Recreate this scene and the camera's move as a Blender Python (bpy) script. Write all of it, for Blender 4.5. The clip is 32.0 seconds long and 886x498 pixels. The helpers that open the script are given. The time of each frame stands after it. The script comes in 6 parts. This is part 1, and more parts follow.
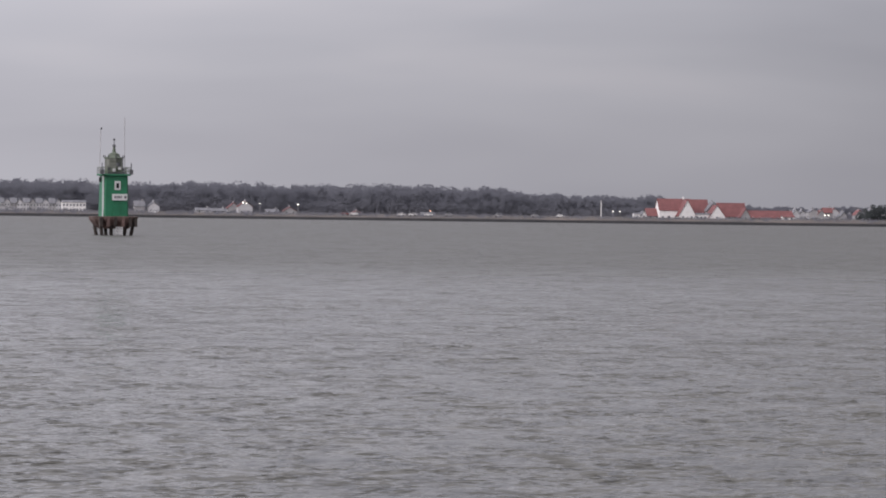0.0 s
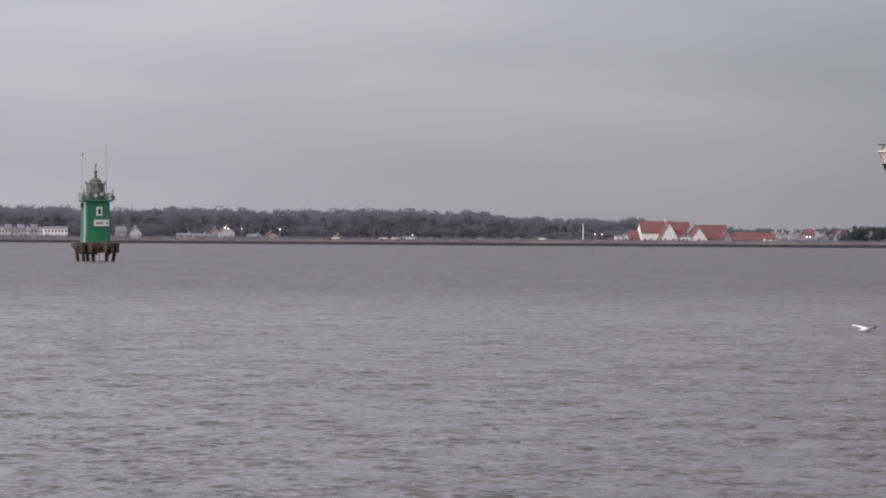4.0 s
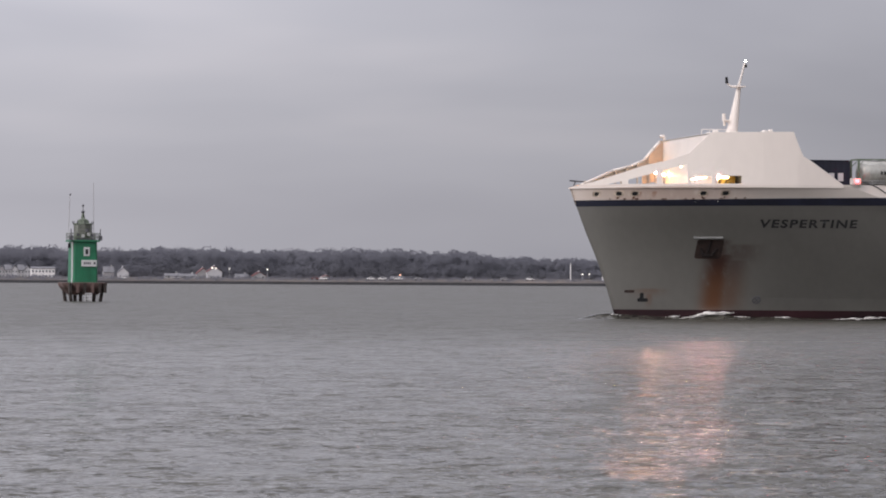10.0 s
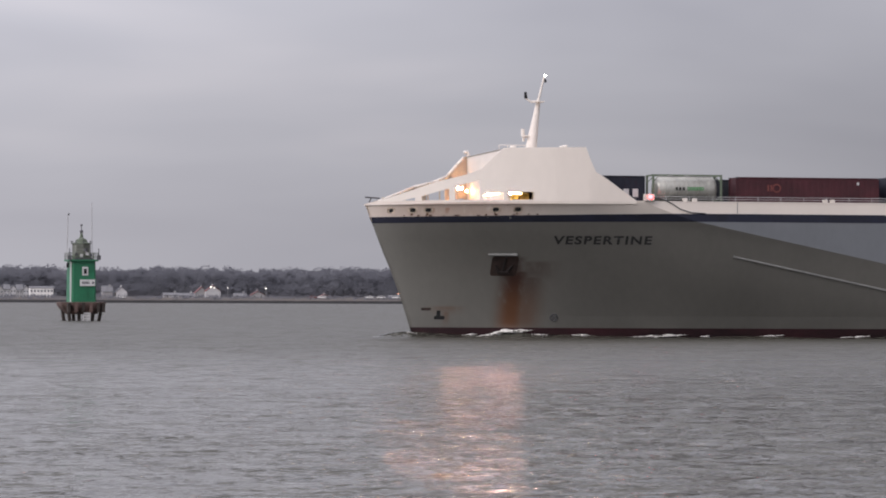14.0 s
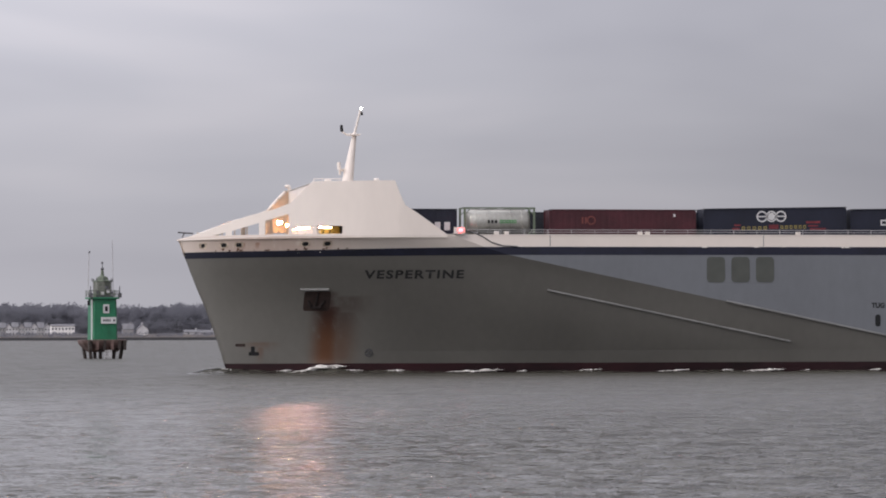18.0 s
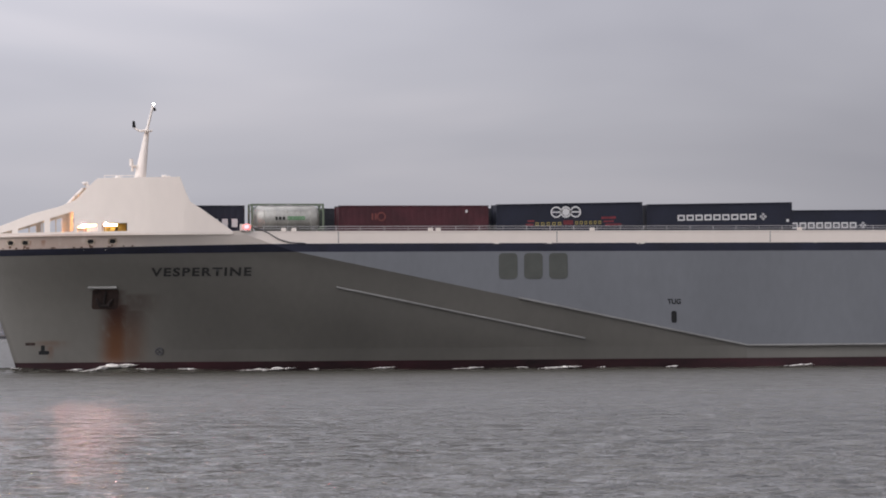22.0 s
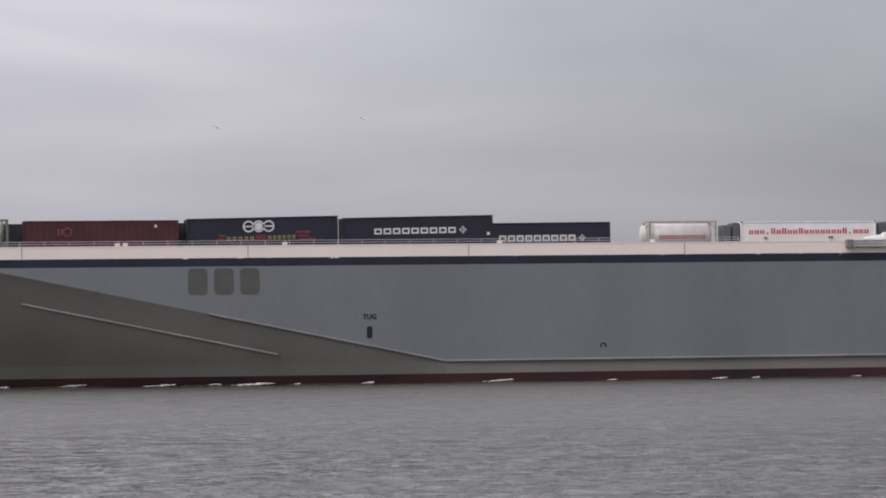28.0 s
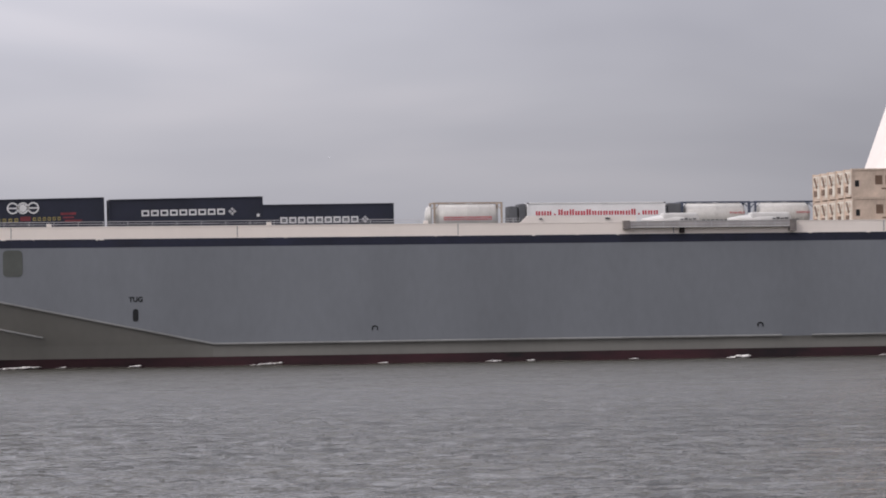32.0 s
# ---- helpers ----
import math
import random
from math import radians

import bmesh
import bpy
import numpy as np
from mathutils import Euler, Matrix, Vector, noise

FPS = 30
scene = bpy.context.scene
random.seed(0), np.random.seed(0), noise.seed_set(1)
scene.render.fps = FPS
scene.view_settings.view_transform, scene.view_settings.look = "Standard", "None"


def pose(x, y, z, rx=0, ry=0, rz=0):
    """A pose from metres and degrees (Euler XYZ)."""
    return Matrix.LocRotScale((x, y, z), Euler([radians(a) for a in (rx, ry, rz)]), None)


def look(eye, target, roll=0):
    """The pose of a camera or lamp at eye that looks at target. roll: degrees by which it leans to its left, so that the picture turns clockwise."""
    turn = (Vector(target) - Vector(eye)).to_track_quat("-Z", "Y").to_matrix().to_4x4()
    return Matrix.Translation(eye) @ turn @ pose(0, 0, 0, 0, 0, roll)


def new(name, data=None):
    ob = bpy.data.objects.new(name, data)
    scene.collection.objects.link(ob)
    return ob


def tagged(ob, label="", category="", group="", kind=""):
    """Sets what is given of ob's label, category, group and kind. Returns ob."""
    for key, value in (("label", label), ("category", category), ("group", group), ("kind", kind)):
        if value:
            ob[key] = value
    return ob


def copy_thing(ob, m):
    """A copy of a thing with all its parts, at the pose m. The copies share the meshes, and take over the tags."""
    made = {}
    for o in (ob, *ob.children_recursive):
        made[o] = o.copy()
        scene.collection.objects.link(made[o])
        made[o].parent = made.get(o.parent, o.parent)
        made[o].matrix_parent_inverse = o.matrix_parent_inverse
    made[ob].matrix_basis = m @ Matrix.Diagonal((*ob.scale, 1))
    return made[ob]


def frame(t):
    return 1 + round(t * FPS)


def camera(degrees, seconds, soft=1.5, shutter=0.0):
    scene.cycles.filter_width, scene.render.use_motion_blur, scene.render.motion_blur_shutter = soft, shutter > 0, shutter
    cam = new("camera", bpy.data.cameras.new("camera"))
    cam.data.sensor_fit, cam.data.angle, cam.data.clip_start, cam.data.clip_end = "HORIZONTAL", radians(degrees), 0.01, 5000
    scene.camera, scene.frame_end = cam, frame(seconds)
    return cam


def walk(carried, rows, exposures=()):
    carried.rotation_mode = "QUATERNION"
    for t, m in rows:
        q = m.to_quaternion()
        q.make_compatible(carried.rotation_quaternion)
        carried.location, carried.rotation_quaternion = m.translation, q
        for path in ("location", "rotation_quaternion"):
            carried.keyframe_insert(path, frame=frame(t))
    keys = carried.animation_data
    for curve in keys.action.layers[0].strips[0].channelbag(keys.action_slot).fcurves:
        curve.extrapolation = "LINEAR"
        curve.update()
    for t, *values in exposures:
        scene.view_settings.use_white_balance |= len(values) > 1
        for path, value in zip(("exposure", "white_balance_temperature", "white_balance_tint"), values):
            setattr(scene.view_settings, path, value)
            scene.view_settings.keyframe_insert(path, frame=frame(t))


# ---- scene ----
EYE = (0.0, 0.0, 3.79)


def aim(yaw, pitch, roll):
    """The camera's pose: yaw degrees right of north (the y axis), pitch up, roll."""
    a, b = radians(yaw), radians(pitch)
    way = Vector((math.sin(a) * math.cos(b), math.cos(a) * math.cos(b), math.sin(b)))
    return look(EYE, Vector(EYE) + 100 * way, roll)


cam = camera(15.5, 32.0, soft=1.9)
walk(cam, [
    (0.0, aim(10.014, -0.617, 0.717)),
    (0.5, aim(9.997, -0.503, 0.666)),
    (1.0, aim(10.025, -0.424, 0.620)),
    (1.5, aim(10.034, -0.350, 0.495)),
    (2.0, aim(9.968, -0.257, 0.399)),
    (2.5, aim(10.088, -0.231, 0.473)),
    (3.0, aim(10.272, -0.269, 0.383)),
    (3.5, aim(10.328, -0.240, 0.364)),
    (5.5, aim(10.288, -0.070, 0.391)),
    (6.0, aim(10.329, -0.041, 0.377)),
    (6.5, aim(10.437, -0.038, 0.398)),
    (7.0, aim(10.494, 0.007, 0.388)),
    (7.5, aim(10.357, 0.241, 0.339)),
    (8.0, aim(10.297, 0.378, 0.298)),
    (8.5, aim(10.290, 0.482, 0.362)),
    (9.0, aim(10.401, 0.523, 0.394)),
    (9.5, aim(10.506, 0.478, 0.366)),
    (10.0, aim(10.539, 0.511, 0.341)),
    (10.5, aim(10.530, 0.560, 0.246)),
    (11.0, aim(10.549, 0.622, 0.296)),
    (11.5, aim(10.561, 0.681, 0.163)),
    (12.0, aim(10.572, 0.734, 0.157)),
    (12.5, aim(10.543, 0.784, 0.138)),
    (13.0, aim(10.538, 0.810, 0.215)),
    (13.5, aim(10.541, 0.833, 0.153)),
    (14.0, aim(10.564, 0.840, 0.203)),
    (14.5, aim(10.594, 0.789, 0.165)),
    (16.5, aim(10.402, 1.178, -0.013)),
    (17.0, aim(10.262, 1.303, -0.109)),
    (17.5, aim(10.202, 1.402, -0.186)),
    (18.0, aim(10.202, 1.459, -0.204)),
    (18.5, aim(10.211, 1.411, -0.200)),
    (19.0, aim(10.194, 1.406, -0.217)),
    (19.5, aim(10.142, 1.408, -0.295)),
    (20.0, aim(10.150, 1.429, -0.303)),
    (20.5, aim(10.272, 1.373, -0.314)),
    (21.0, aim(10.309, 1.320, -0.350)),
    (21.5, aim(10.266, 1.360, -0.403)),
    (22.0, aim(10.183, 1.399, -0.411)),
    (22.5, aim(10.106, 1.473, -0.486)),
    (23.0, aim(10.099, 1.503, -0.418)),
    (23.5, aim(10.176, 1.462, -0.393)),
    (24.0, aim(10.205, 1.420, -0.429)),
    (24.5, aim(10.211, 1.423, -0.448)),
    (25.0, aim(10.204, 1.438, -0.475)),
    (25.5, aim(10.191, 1.449, -0.502)),
    (27.5, aim(9.994, 1.622, -0.720)),
    (28.0, aim(9.976, 1.628, -0.748)),
    (28.5, aim(10.073, 1.555, -0.707)),
    (29.0, aim(10.256, 1.430, -0.732)),
    (29.5, aim(10.349, 1.343, -0.817)),
    (30.0, aim(10.377, 1.330, -0.820)),
    (30.5, aim(10.338, 1.371, -0.865)),
    (31.0, aim(10.298, 1.367, -0.821)),
    (31.5, aim(10.251, 1.323, -0.861)),
    (32.0, aim(10.262, 1.270, -0.830)),
])

# ---- light: overcast dusk, brighter towards the west and behind the camera ----
SUN_AZ, SUN_EL = radians(240), radians(38)
world = bpy.data.worlds.new("overcast_sky")
scene.world = world
world.use_nodes = True
wn, wl = world.node_tree.nodes, world.node_tree.links
wn.clear()
w_out = wn.new("ShaderNodeOutputWorld")
w_bg = wn.new("ShaderNodeBackground")
w_sky = wn.new("ShaderNodeTexSky")
w_sky.sky_type, w_sky.sun_disc = "NISHITA", False
w_sky.sun_elevation, w_sky.sun_rotation = SUN_EL, SUN_AZ
w_co = wn.new("ShaderNodeTexCoord")
w_map = wn.new("ShaderNodeMapping")
w_map.inputs["Scale"].default_value = (3.0, 3.0, 15.0)
w_map.inputs["Location"].default_value = (0.3, 1.7, 0.2)
w_noise = wn.new("ShaderNodeTexNoise")
w_noise.inputs["Scale"].default_value = 1.3
w_noise.inputs["Detail"].default_value = 3.5
w_noise.inputs["Roughness"].default_value = 0.52
w_noise.inputs["Distortion"].default_value = 0.35
w_ramp = wn.new("ShaderNodeValToRGB")
w_ramp.color_ramp.elements[0].position, w_ramp.color_ramp.elements[0].color = 0.30, (0.365, 0.358, 0.41, 1)
w_ramp.color_ramp.elements[1].position, w_ramp.color_ramp.elements[1].color = 0.74, (0.545, 0.52, 0.565, 1)
w_mid = w_ramp.color_ramp.elements.new(0.52)
w_mid.color = (0.44, 0.431, 0.483, 1)
w_scale = wn.new("ShaderNodeVectorMath")
w_scale.operation = "SCALE"
w_scale.inputs["Scale"].default_value = 0.05
w_mix = wn.new("ShaderNodeMix")
w_mix.data_type, w_mix.blend_type = "RGBA", "MIX"
w_mix.inputs["Factor"].default_value = 0.9
wl.new(w_co.outputs["Generated"], w_map.inputs["Vector"])
wl.new(w_map.outputs["Vector"], w_noise.inputs["Vector"])
wl.new(w_noise.outputs["Fac"], w_ramp.inputs["Fac"])
wl.new(w_sky.outputs["Color"], w_scale.inputs[0])
wl.new(w_scale.outputs["Vector"], w_mix.inputs["A"])
wl.new(w_ramp.outputs["Color"], w_mix.inputs["B"])
w_sep = wn.new("ShaderNodeSeparateXYZ")
w_west = wn.new("ShaderNodeMapRange")
w_west.inputs["From Min"].default_value, w_west.inputs["From Max"].default_value = -0.6, 0.6
w_west.inputs["To Min"].default_value, w_west.inputs["To Max"].default_value = 1.92, 0.54
w_gain = wn.new("ShaderNodeVectorMath")
w_gain.operation = "SCALE"
wl.new(w_co.outputs["Generated"], w_sep.inputs[0])
wl.new(w_sep.outputs["X"], w_west.inputs["Value"])
w_up = wn.new("ShaderNodeMath")
w_up.operation = "MULTIPLY_ADD"
w_up.inputs[1].default_value, w_up.inputs[2].default_value = 1.7, 0.92
w_both = wn.new("ShaderNodeMath")
w_both.operation = "MULTIPLY"
w_abs = wn.new("ShaderNodeMath")
w_abs.operation = "MAXIMUM"
w_abs.inputs[1].default_value = 0.0
wl.new(w_sep.outputs["Z"], w_abs.inputs[0])
wl.new(w_abs.outputs[0], w_up.inputs[0])
w_low = wn.new("ShaderNodeMapRange")
w_low.interpolation_type = "SMOOTHSTEP"
w_low.inputs["From Min"].default_value, w_low.inputs["From Max"].default_value = 0.045, 0.105
w_low.inputs["To Min"].default_value, w_low.inputs["To Max"].default_value = 0.0, 0.17
w_sum = wn.new("ShaderNodeMath")
w_sum.operation = "ADD"
wl.new(w_abs.outputs[0], w_low.inputs["Value"])
wl.new(w_low.outputs["Result"], w_sum.inputs[0])
wl.new(w_up.outputs[0], w_sum.inputs[1])
wl.new(w_sum.outputs[0], w_both.inputs[0])
wl.new(w_west.outputs["Result"], w_both.inputs[1])
wl.new(w_both.outputs[0], w_gain.inputs["Scale"])
wl.new(w_mix.outputs["Result"], w_gain.inputs[0])
wl.new(w_gain.outputs["Vector"], w_bg.inputs["Color"])
wl.new(w_bg.outputs["Background"], w_out.inputs["Surface"])
w_bg.inputs["Strength"].default_value = 1.0

sun = new("sun", bpy.data.lights.new("sun", "SUN"))
sun.data.energy, sun.data.angle, sun.data.color = 1.3, radians(25), (1.0, 0.95, 0.9)
sun.matrix_world = look((math.sin(SUN_AZ) * math.cos(SUN_EL) * 500, math.cos(SUN_AZ) * math.cos(SUN_EL) * 500, math.sin(SUN_EL) * 500), (0, 0, 0))


# ---- materials ----
def surface(name, color, rough=0.6, metal=0.0, vary=0.25, grain=0.6, fine=8.0, bump=0.0, tint=None, stretch=(1, 1, 1), per_object=0.0, per_island=0.0):
    """A painted, stony or woody surface: colour that varies at two scales, with roughness and fine relief to match."""
    m = bpy.data.materials.new(name)
    m.use_nodes = True
    n, l = m.node_tree.nodes, m.node_tree.links
    b = n["Principled BSDF"]
    co = n.new("ShaderNodeTexCoord")
    mp = n.new("ShaderNodeMapping")
    mp.inputs["Scale"].default_value = stretch
    l.new(co.outputs["Object"], mp.inputs["Vector"])
    big, small = n.new("ShaderNodeTexNoise"), n.new("ShaderNodeTexNoise")
    for node, s, d in ((big, grain, 6), (small, fine, 4)):
        node.inputs["Scale"].default_value, node.inputs["Detail"].default_value = s, d
        l.new(mp.outputs["Vector"], node.inputs["Vector"])
    add = n.new("ShaderNodeMath")
    add.operation = "MULTIPLY_ADD"
    add.inputs[1].default_value = 0.35
    l.new(small.outputs["Fac"], add.inputs[0])
    l.new(big.outputs["Fac"], add.inputs[2])
    last = add.outputs[0]
    if per_object or per_island:
        info = n.new("ShaderNodeObjectInfo") if per_object else n.new("ShaderNodeNewGeometry")
        more = n.new("ShaderNodeMath")
        more.operation = "MULTIPLY_ADD"
        more.inputs[1].default_value = per_object or per_island
        l.new(info.outputs["Random" if per_object else "Random Per Island"], more.inputs[0])
        l.new(last, more.inputs[2])
        last = more.outputs[0]
    ramp = n.new("ShaderNodeValToRGB")
    dark = [c * (1 - vary) for c in color]
    light = [min(1, c * (1 + vary)) for c in (tint or color)]
    ramp.color_ramp.elements[0].position, ramp.color_ramp.elements[0].color = 0.42, (*dark, 1)
    ramp.color_ramp.elements[1].position, ramp.color_ramp.elements[1].color = 0.95 + per_object + per_island, (*light, 1)
    l.new(last, ramp.inputs["Fac"])
    l.new(ramp.outputs["Color"], b.inputs["Base Color"])
    b.inputs["Roughness"].default_value, b.inputs["Metallic"].default_value = rough, metal
    if bump:
        bp = n.new("ShaderNodeBump")
        bp.inputs["Strength"].default_value, bp.inputs["Distance"].default_value = bump, 0.05
        l.new(last, bp.inputs["Height"])
        l.new(bp.outputs["Normal"], b.inputs["Normal"])
    return m


def glow(name, color, strength):
    m = bpy.data.materials.new(name)
    m.use_nodes = True
    b = m.node_tree.nodes["Principled BSDF"]
    b.inputs["Base Color"].default_value = (*color, 1)
    b.inputs["Emission Color"].default_value = (*color, 1)
    b.inputs["Emission Strength"].default_value = strength
    return m


def rusty(name, color, spots, rough=0.45, vary=0.14, rust=(0.1, 0.044, 0.022)):
    """Ship's paint with rust runs: spots are (x, width, top, bottom, strength) in the hull's own metres."""
    m = surface(name, color, rough=rough, vary=vary, grain=0.12, fine=1.6, stretch=(1, 1, 0.5))
    n, l = m.node_tree.nodes, m.node_tree.links
    b = n["Principled BSDF"]
    base = b.inputs["Base Color"].links[0].from_socket
    co = n.new("ShaderNodeTexCoord")
    sep = n.new("ShaderNodeSeparateXYZ")
    l.new(co.outputs["Object"], sep.inputs[0])
    streak_map = n.new("ShaderNodeMapping")
    streak_map.inputs["Scale"].default_value = (1.5, 1.5, 0.07)
    l.new(co.outputs["Object"], streak_map.inputs["Vector"])
    streak = n.new("ShaderNodeTexNoise")
    streak.inputs["Scale"].default_value, streak.inputs["Detail"].default_value = 1.0, 6
    l.new(streak_map.outputs["Vector"], streak.inputs["Vector"])

    def calc(op, a, c, d=None):
        node = n.new("ShaderNodeMath")
        node.operation, node.use_clamp = op, op == "MULTIPLY"
        for i, v in enumerate((a, c, d)):
            if v is None:
                continue
            if isinstance(v, (int, float)):
                node.inputs[i].default_value = v
            else:
                l.new(v, node.inputs[i])
        return node.outputs[0]

    def ramp_to(v, a, c):
        node = n.new("ShaderNodeMapRange")
        node.interpolation_type = "SMOOTHSTEP"
        node.inputs["From Min"].default_value, node.inputs["From Max"].default_value = a, c
        l.new(v, node.inputs["Value"])
        return node.outputs["Result"]

    total = None
    for x, w, top, bottom, power in spots:
        across = ramp_to(calc("ABSOLUTE", calc("SUBTRACT", sep.outputs["X"], x), 0), w, w * 0.08)
        down = calc("MULTIPLY", ramp_to(sep.outputs["Z"], top + 0.25, top - 0.1), ramp_to(sep.outputs["Z"], bottom - 0.8, bottom + 0.8))
        one = calc("MULTIPLY", calc("MULTIPLY", across, down), calc("MULTIPLY", ramp_to(streak.outputs["Fac"], 0.08, 0.46), power))
        total = one if total is None else calc("MAXIMUM", total, one)
    mix = n.new("ShaderNodeMix")
    mix.data_type = "RGBA"
    fade = n.new("ShaderNodeValToRGB")
    fade.color_ramp.elements[0].color = (*[c * 1.3 for c in rust], 1)
    fade.color_ramp.elements[1].color = (*[c * k for c, k in zip(rust, (0.52, 0.48, 0.72))], 1)
    l.new(ramp_to(sep.outputs["Z"], 2.6, 6.0), fade.inputs["Fac"])
    l.new(fade.outputs["Color"], mix.inputs["B"])
    l.new(total, mix.inputs["Factor"])
    l.new(base, mix.inputs["A"])
    l.new(mix.outputs["Result"], b.inputs["Base Color"])
    return m


RUNS = [(9.0, 2.0, 6.1, 0.7, 1.0), (10.2, 2.2, 5.6, 0.9, 0.62), (8.6, 1.5, 7.4, 5.0, 0.9), (10.6, 2.8, 7.0, 5.4, 0.45), (3.2, 2.2, 2.8, 2.6, 0.75), (3.2, 0.5, 2.4, 1.4, 0.5)]
HULL_GREY = rusty("hull_grey_paint", (0.149, 0.157, 0.168), RUNS)
# Olive hue stands in for light reflected off the water onto the flare.
BOW_GREY = rusty("hull_grey_tinted_by_water", (0.157, 0.151, 0.135), RUNS)
BOOT_RED = surface("antifouling_red", (0.012, 0.0075, 0.009), rough=0.9, vary=0.55, grain=0.08, fine=0.7, tint=(0.032, 0.008, 0.011), stretch=(1, 1, 3))
BAND_BLUE = surface("navy_band_paint", (0.009, 0.0105, 0.025), rough=0.75, vary=0.4, grain=0.5, fine=4)
WHITE = rusty("white_ship_paint", (0.75, 0.672, 0.6), [(-0.6, 0.5, 11.9, 11.3, 0.8), (1.1, 0.5, 11.95, 11.3, 0.85), (2.3, 0.5, 11.95, 11.3, 0.85), (6.6, 0.5, 11.95, 11.3, 0.75), (8.4, 0.5, 11.95, 11.3, 0.75), (4.5, 7.5, 11.62, 11.3, 0.6), (3.0, 11.0, 12.5, 10.6, 0.42)], vary=0.05, rust=(0.6, 0.27, 0.09))
WHITE_PLAIN = surface("white_paint", (0.745, 0.675, 0.61), rough=0.5, vary=0.07, grain=0.4, fine=5)
# Inside faces are white paint; lamplight and shade are put into the colour.
WARM_INNER = surface("inner_white_lamp_tinted", (0.52, 0.43, 0.34), rough=0.6, vary=0.25, grain=0.5, fine=4)
CREAM = surface("cream_paint", (0.6, 0.54, 0.45), rough=0.5, vary=0.15, grain=0.8, fine=6)
DECK = surface("deck_paint", (0.13, 0.14, 0.13), rough=0.7, vary=0.3, grain=0.3, fine=3)
BLACK = surface("black_paint", (0.01, 0.01, 0.011), rough=0.9, vary=0.3)
DARK_GREY = surface("dark_grey_paint", (0.09, 0.09, 0.095), rough=0.6, vary=0.25)
GREY_RAIL = surface("grey_rail_paint", (0.42, 0.41, 0.41), rough=0.5, vary=0.15)
PATCH = surface("olive_grey_plate", (0.072, 0.076, 0.066), rough=0.6, vary=0.15, grain=0.8)
FOAM = surface("foam", (0.76, 0.73, 0.69), rough=0.9, vary=0.15, grain=3, fine=20)
LAMP = glow("floodlight_glow", (1.0, 0.5, 0.32), 4500)
LAMP_GLITTER = glow("added_glitter_lamp_glow", (1.0, 0.5, 0.44), 66000)
BAY_GLARE = glow("bay_interior_glare", (1.0, 0.76, 0.42), 5.0)
LAMP_SPILL = glow("added_spill_glow", (1.0, 0.45, 0.14), 300)
LAMP_BAY = glow("bay_lamp_glow", (1.0, 0.78, 0.45), 14)
LAMP_MAST = glow("masthead_glow", (1.0, 0.84, 0.68), 20)
LAMP_RED = glow("port_light_glow", (1.0, 0.06, 0.07), 14)


# ---- mesh helpers ----
def finish(name, bm, material, parent=None, label="", smooth=False):
    me = bpy.data.meshes.new(name)
    bm.normal_update()
    bm.to_mesh(me)
    bm.free()
    for m in material if isinstance(material, (list, tuple)) else [material]:
        me.materials.append(m)
    if smooth:
        me.shade_smooth()
    ob = new(name, me)
    if parent:
        ob.parent = parent
    if label:
        ob["label"] = label
    return ob


def part(name, bm, material, parent, label="", smooth=False):
    return finish(name, bm, material, parent, label, smooth)


def add_box(bm, x0, x1, y0, y1, z0, z1, bevel=0.0):
    r = bmesh.ops.create_cube(bm, size=1.0)["verts"]
    for v in r:
        v.co = Vector(((x0 + x1) / 2 + v.co.x * (x1 - x0), (y0 + y1) / 2 + v.co.y * (y1 - y0), (z0 + z1) / 2 + v.co.z * (z1 - z0)))
    if bevel:
        bmesh.ops.bevel(bm, geom=list({e for v in r for e in v.link_edges}), offset=bevel, segments=2, affect="EDGES", profile=0.6)
    return r


def add_rod(bm, a, b, r0, r1=None, seg=8):
    a, b = Vector(a), Vector(b)
    d = b - a
    m = Matrix.Translation((a + b) / 2) @ d.to_track_quat("Z", "Y").to_matrix().to_4x4()
    return bmesh.ops.create_cone(bm, cap_ends=True, segments=seg, radius1=r0, radius2=r0 if r1 is None else r1, depth=d.length, matrix=m)["verts"]


def box(name, dims, material, parent, label="", bevel=0.0):
    bm = bmesh.new()
    add_box(bm, *dims, bevel=bevel)
    return part(name, bm, material, parent, label)


def rod(name, a, b, r0, material, parent, label="", r1=None, seg=8):
    bm = bmesh.new()
    add_rod(bm, a, b, r0, r1, seg)
    return part(name, bm, material, parent, label, smooth=False)


def thing(name, label, category, at=(0, 0, 0), rz=0, group="", kind=""):
    ob = new(name)
    ob.matrix_basis = pose(*at, 0, 0, rz)
    return tagged(ob, label, category, group, kind)


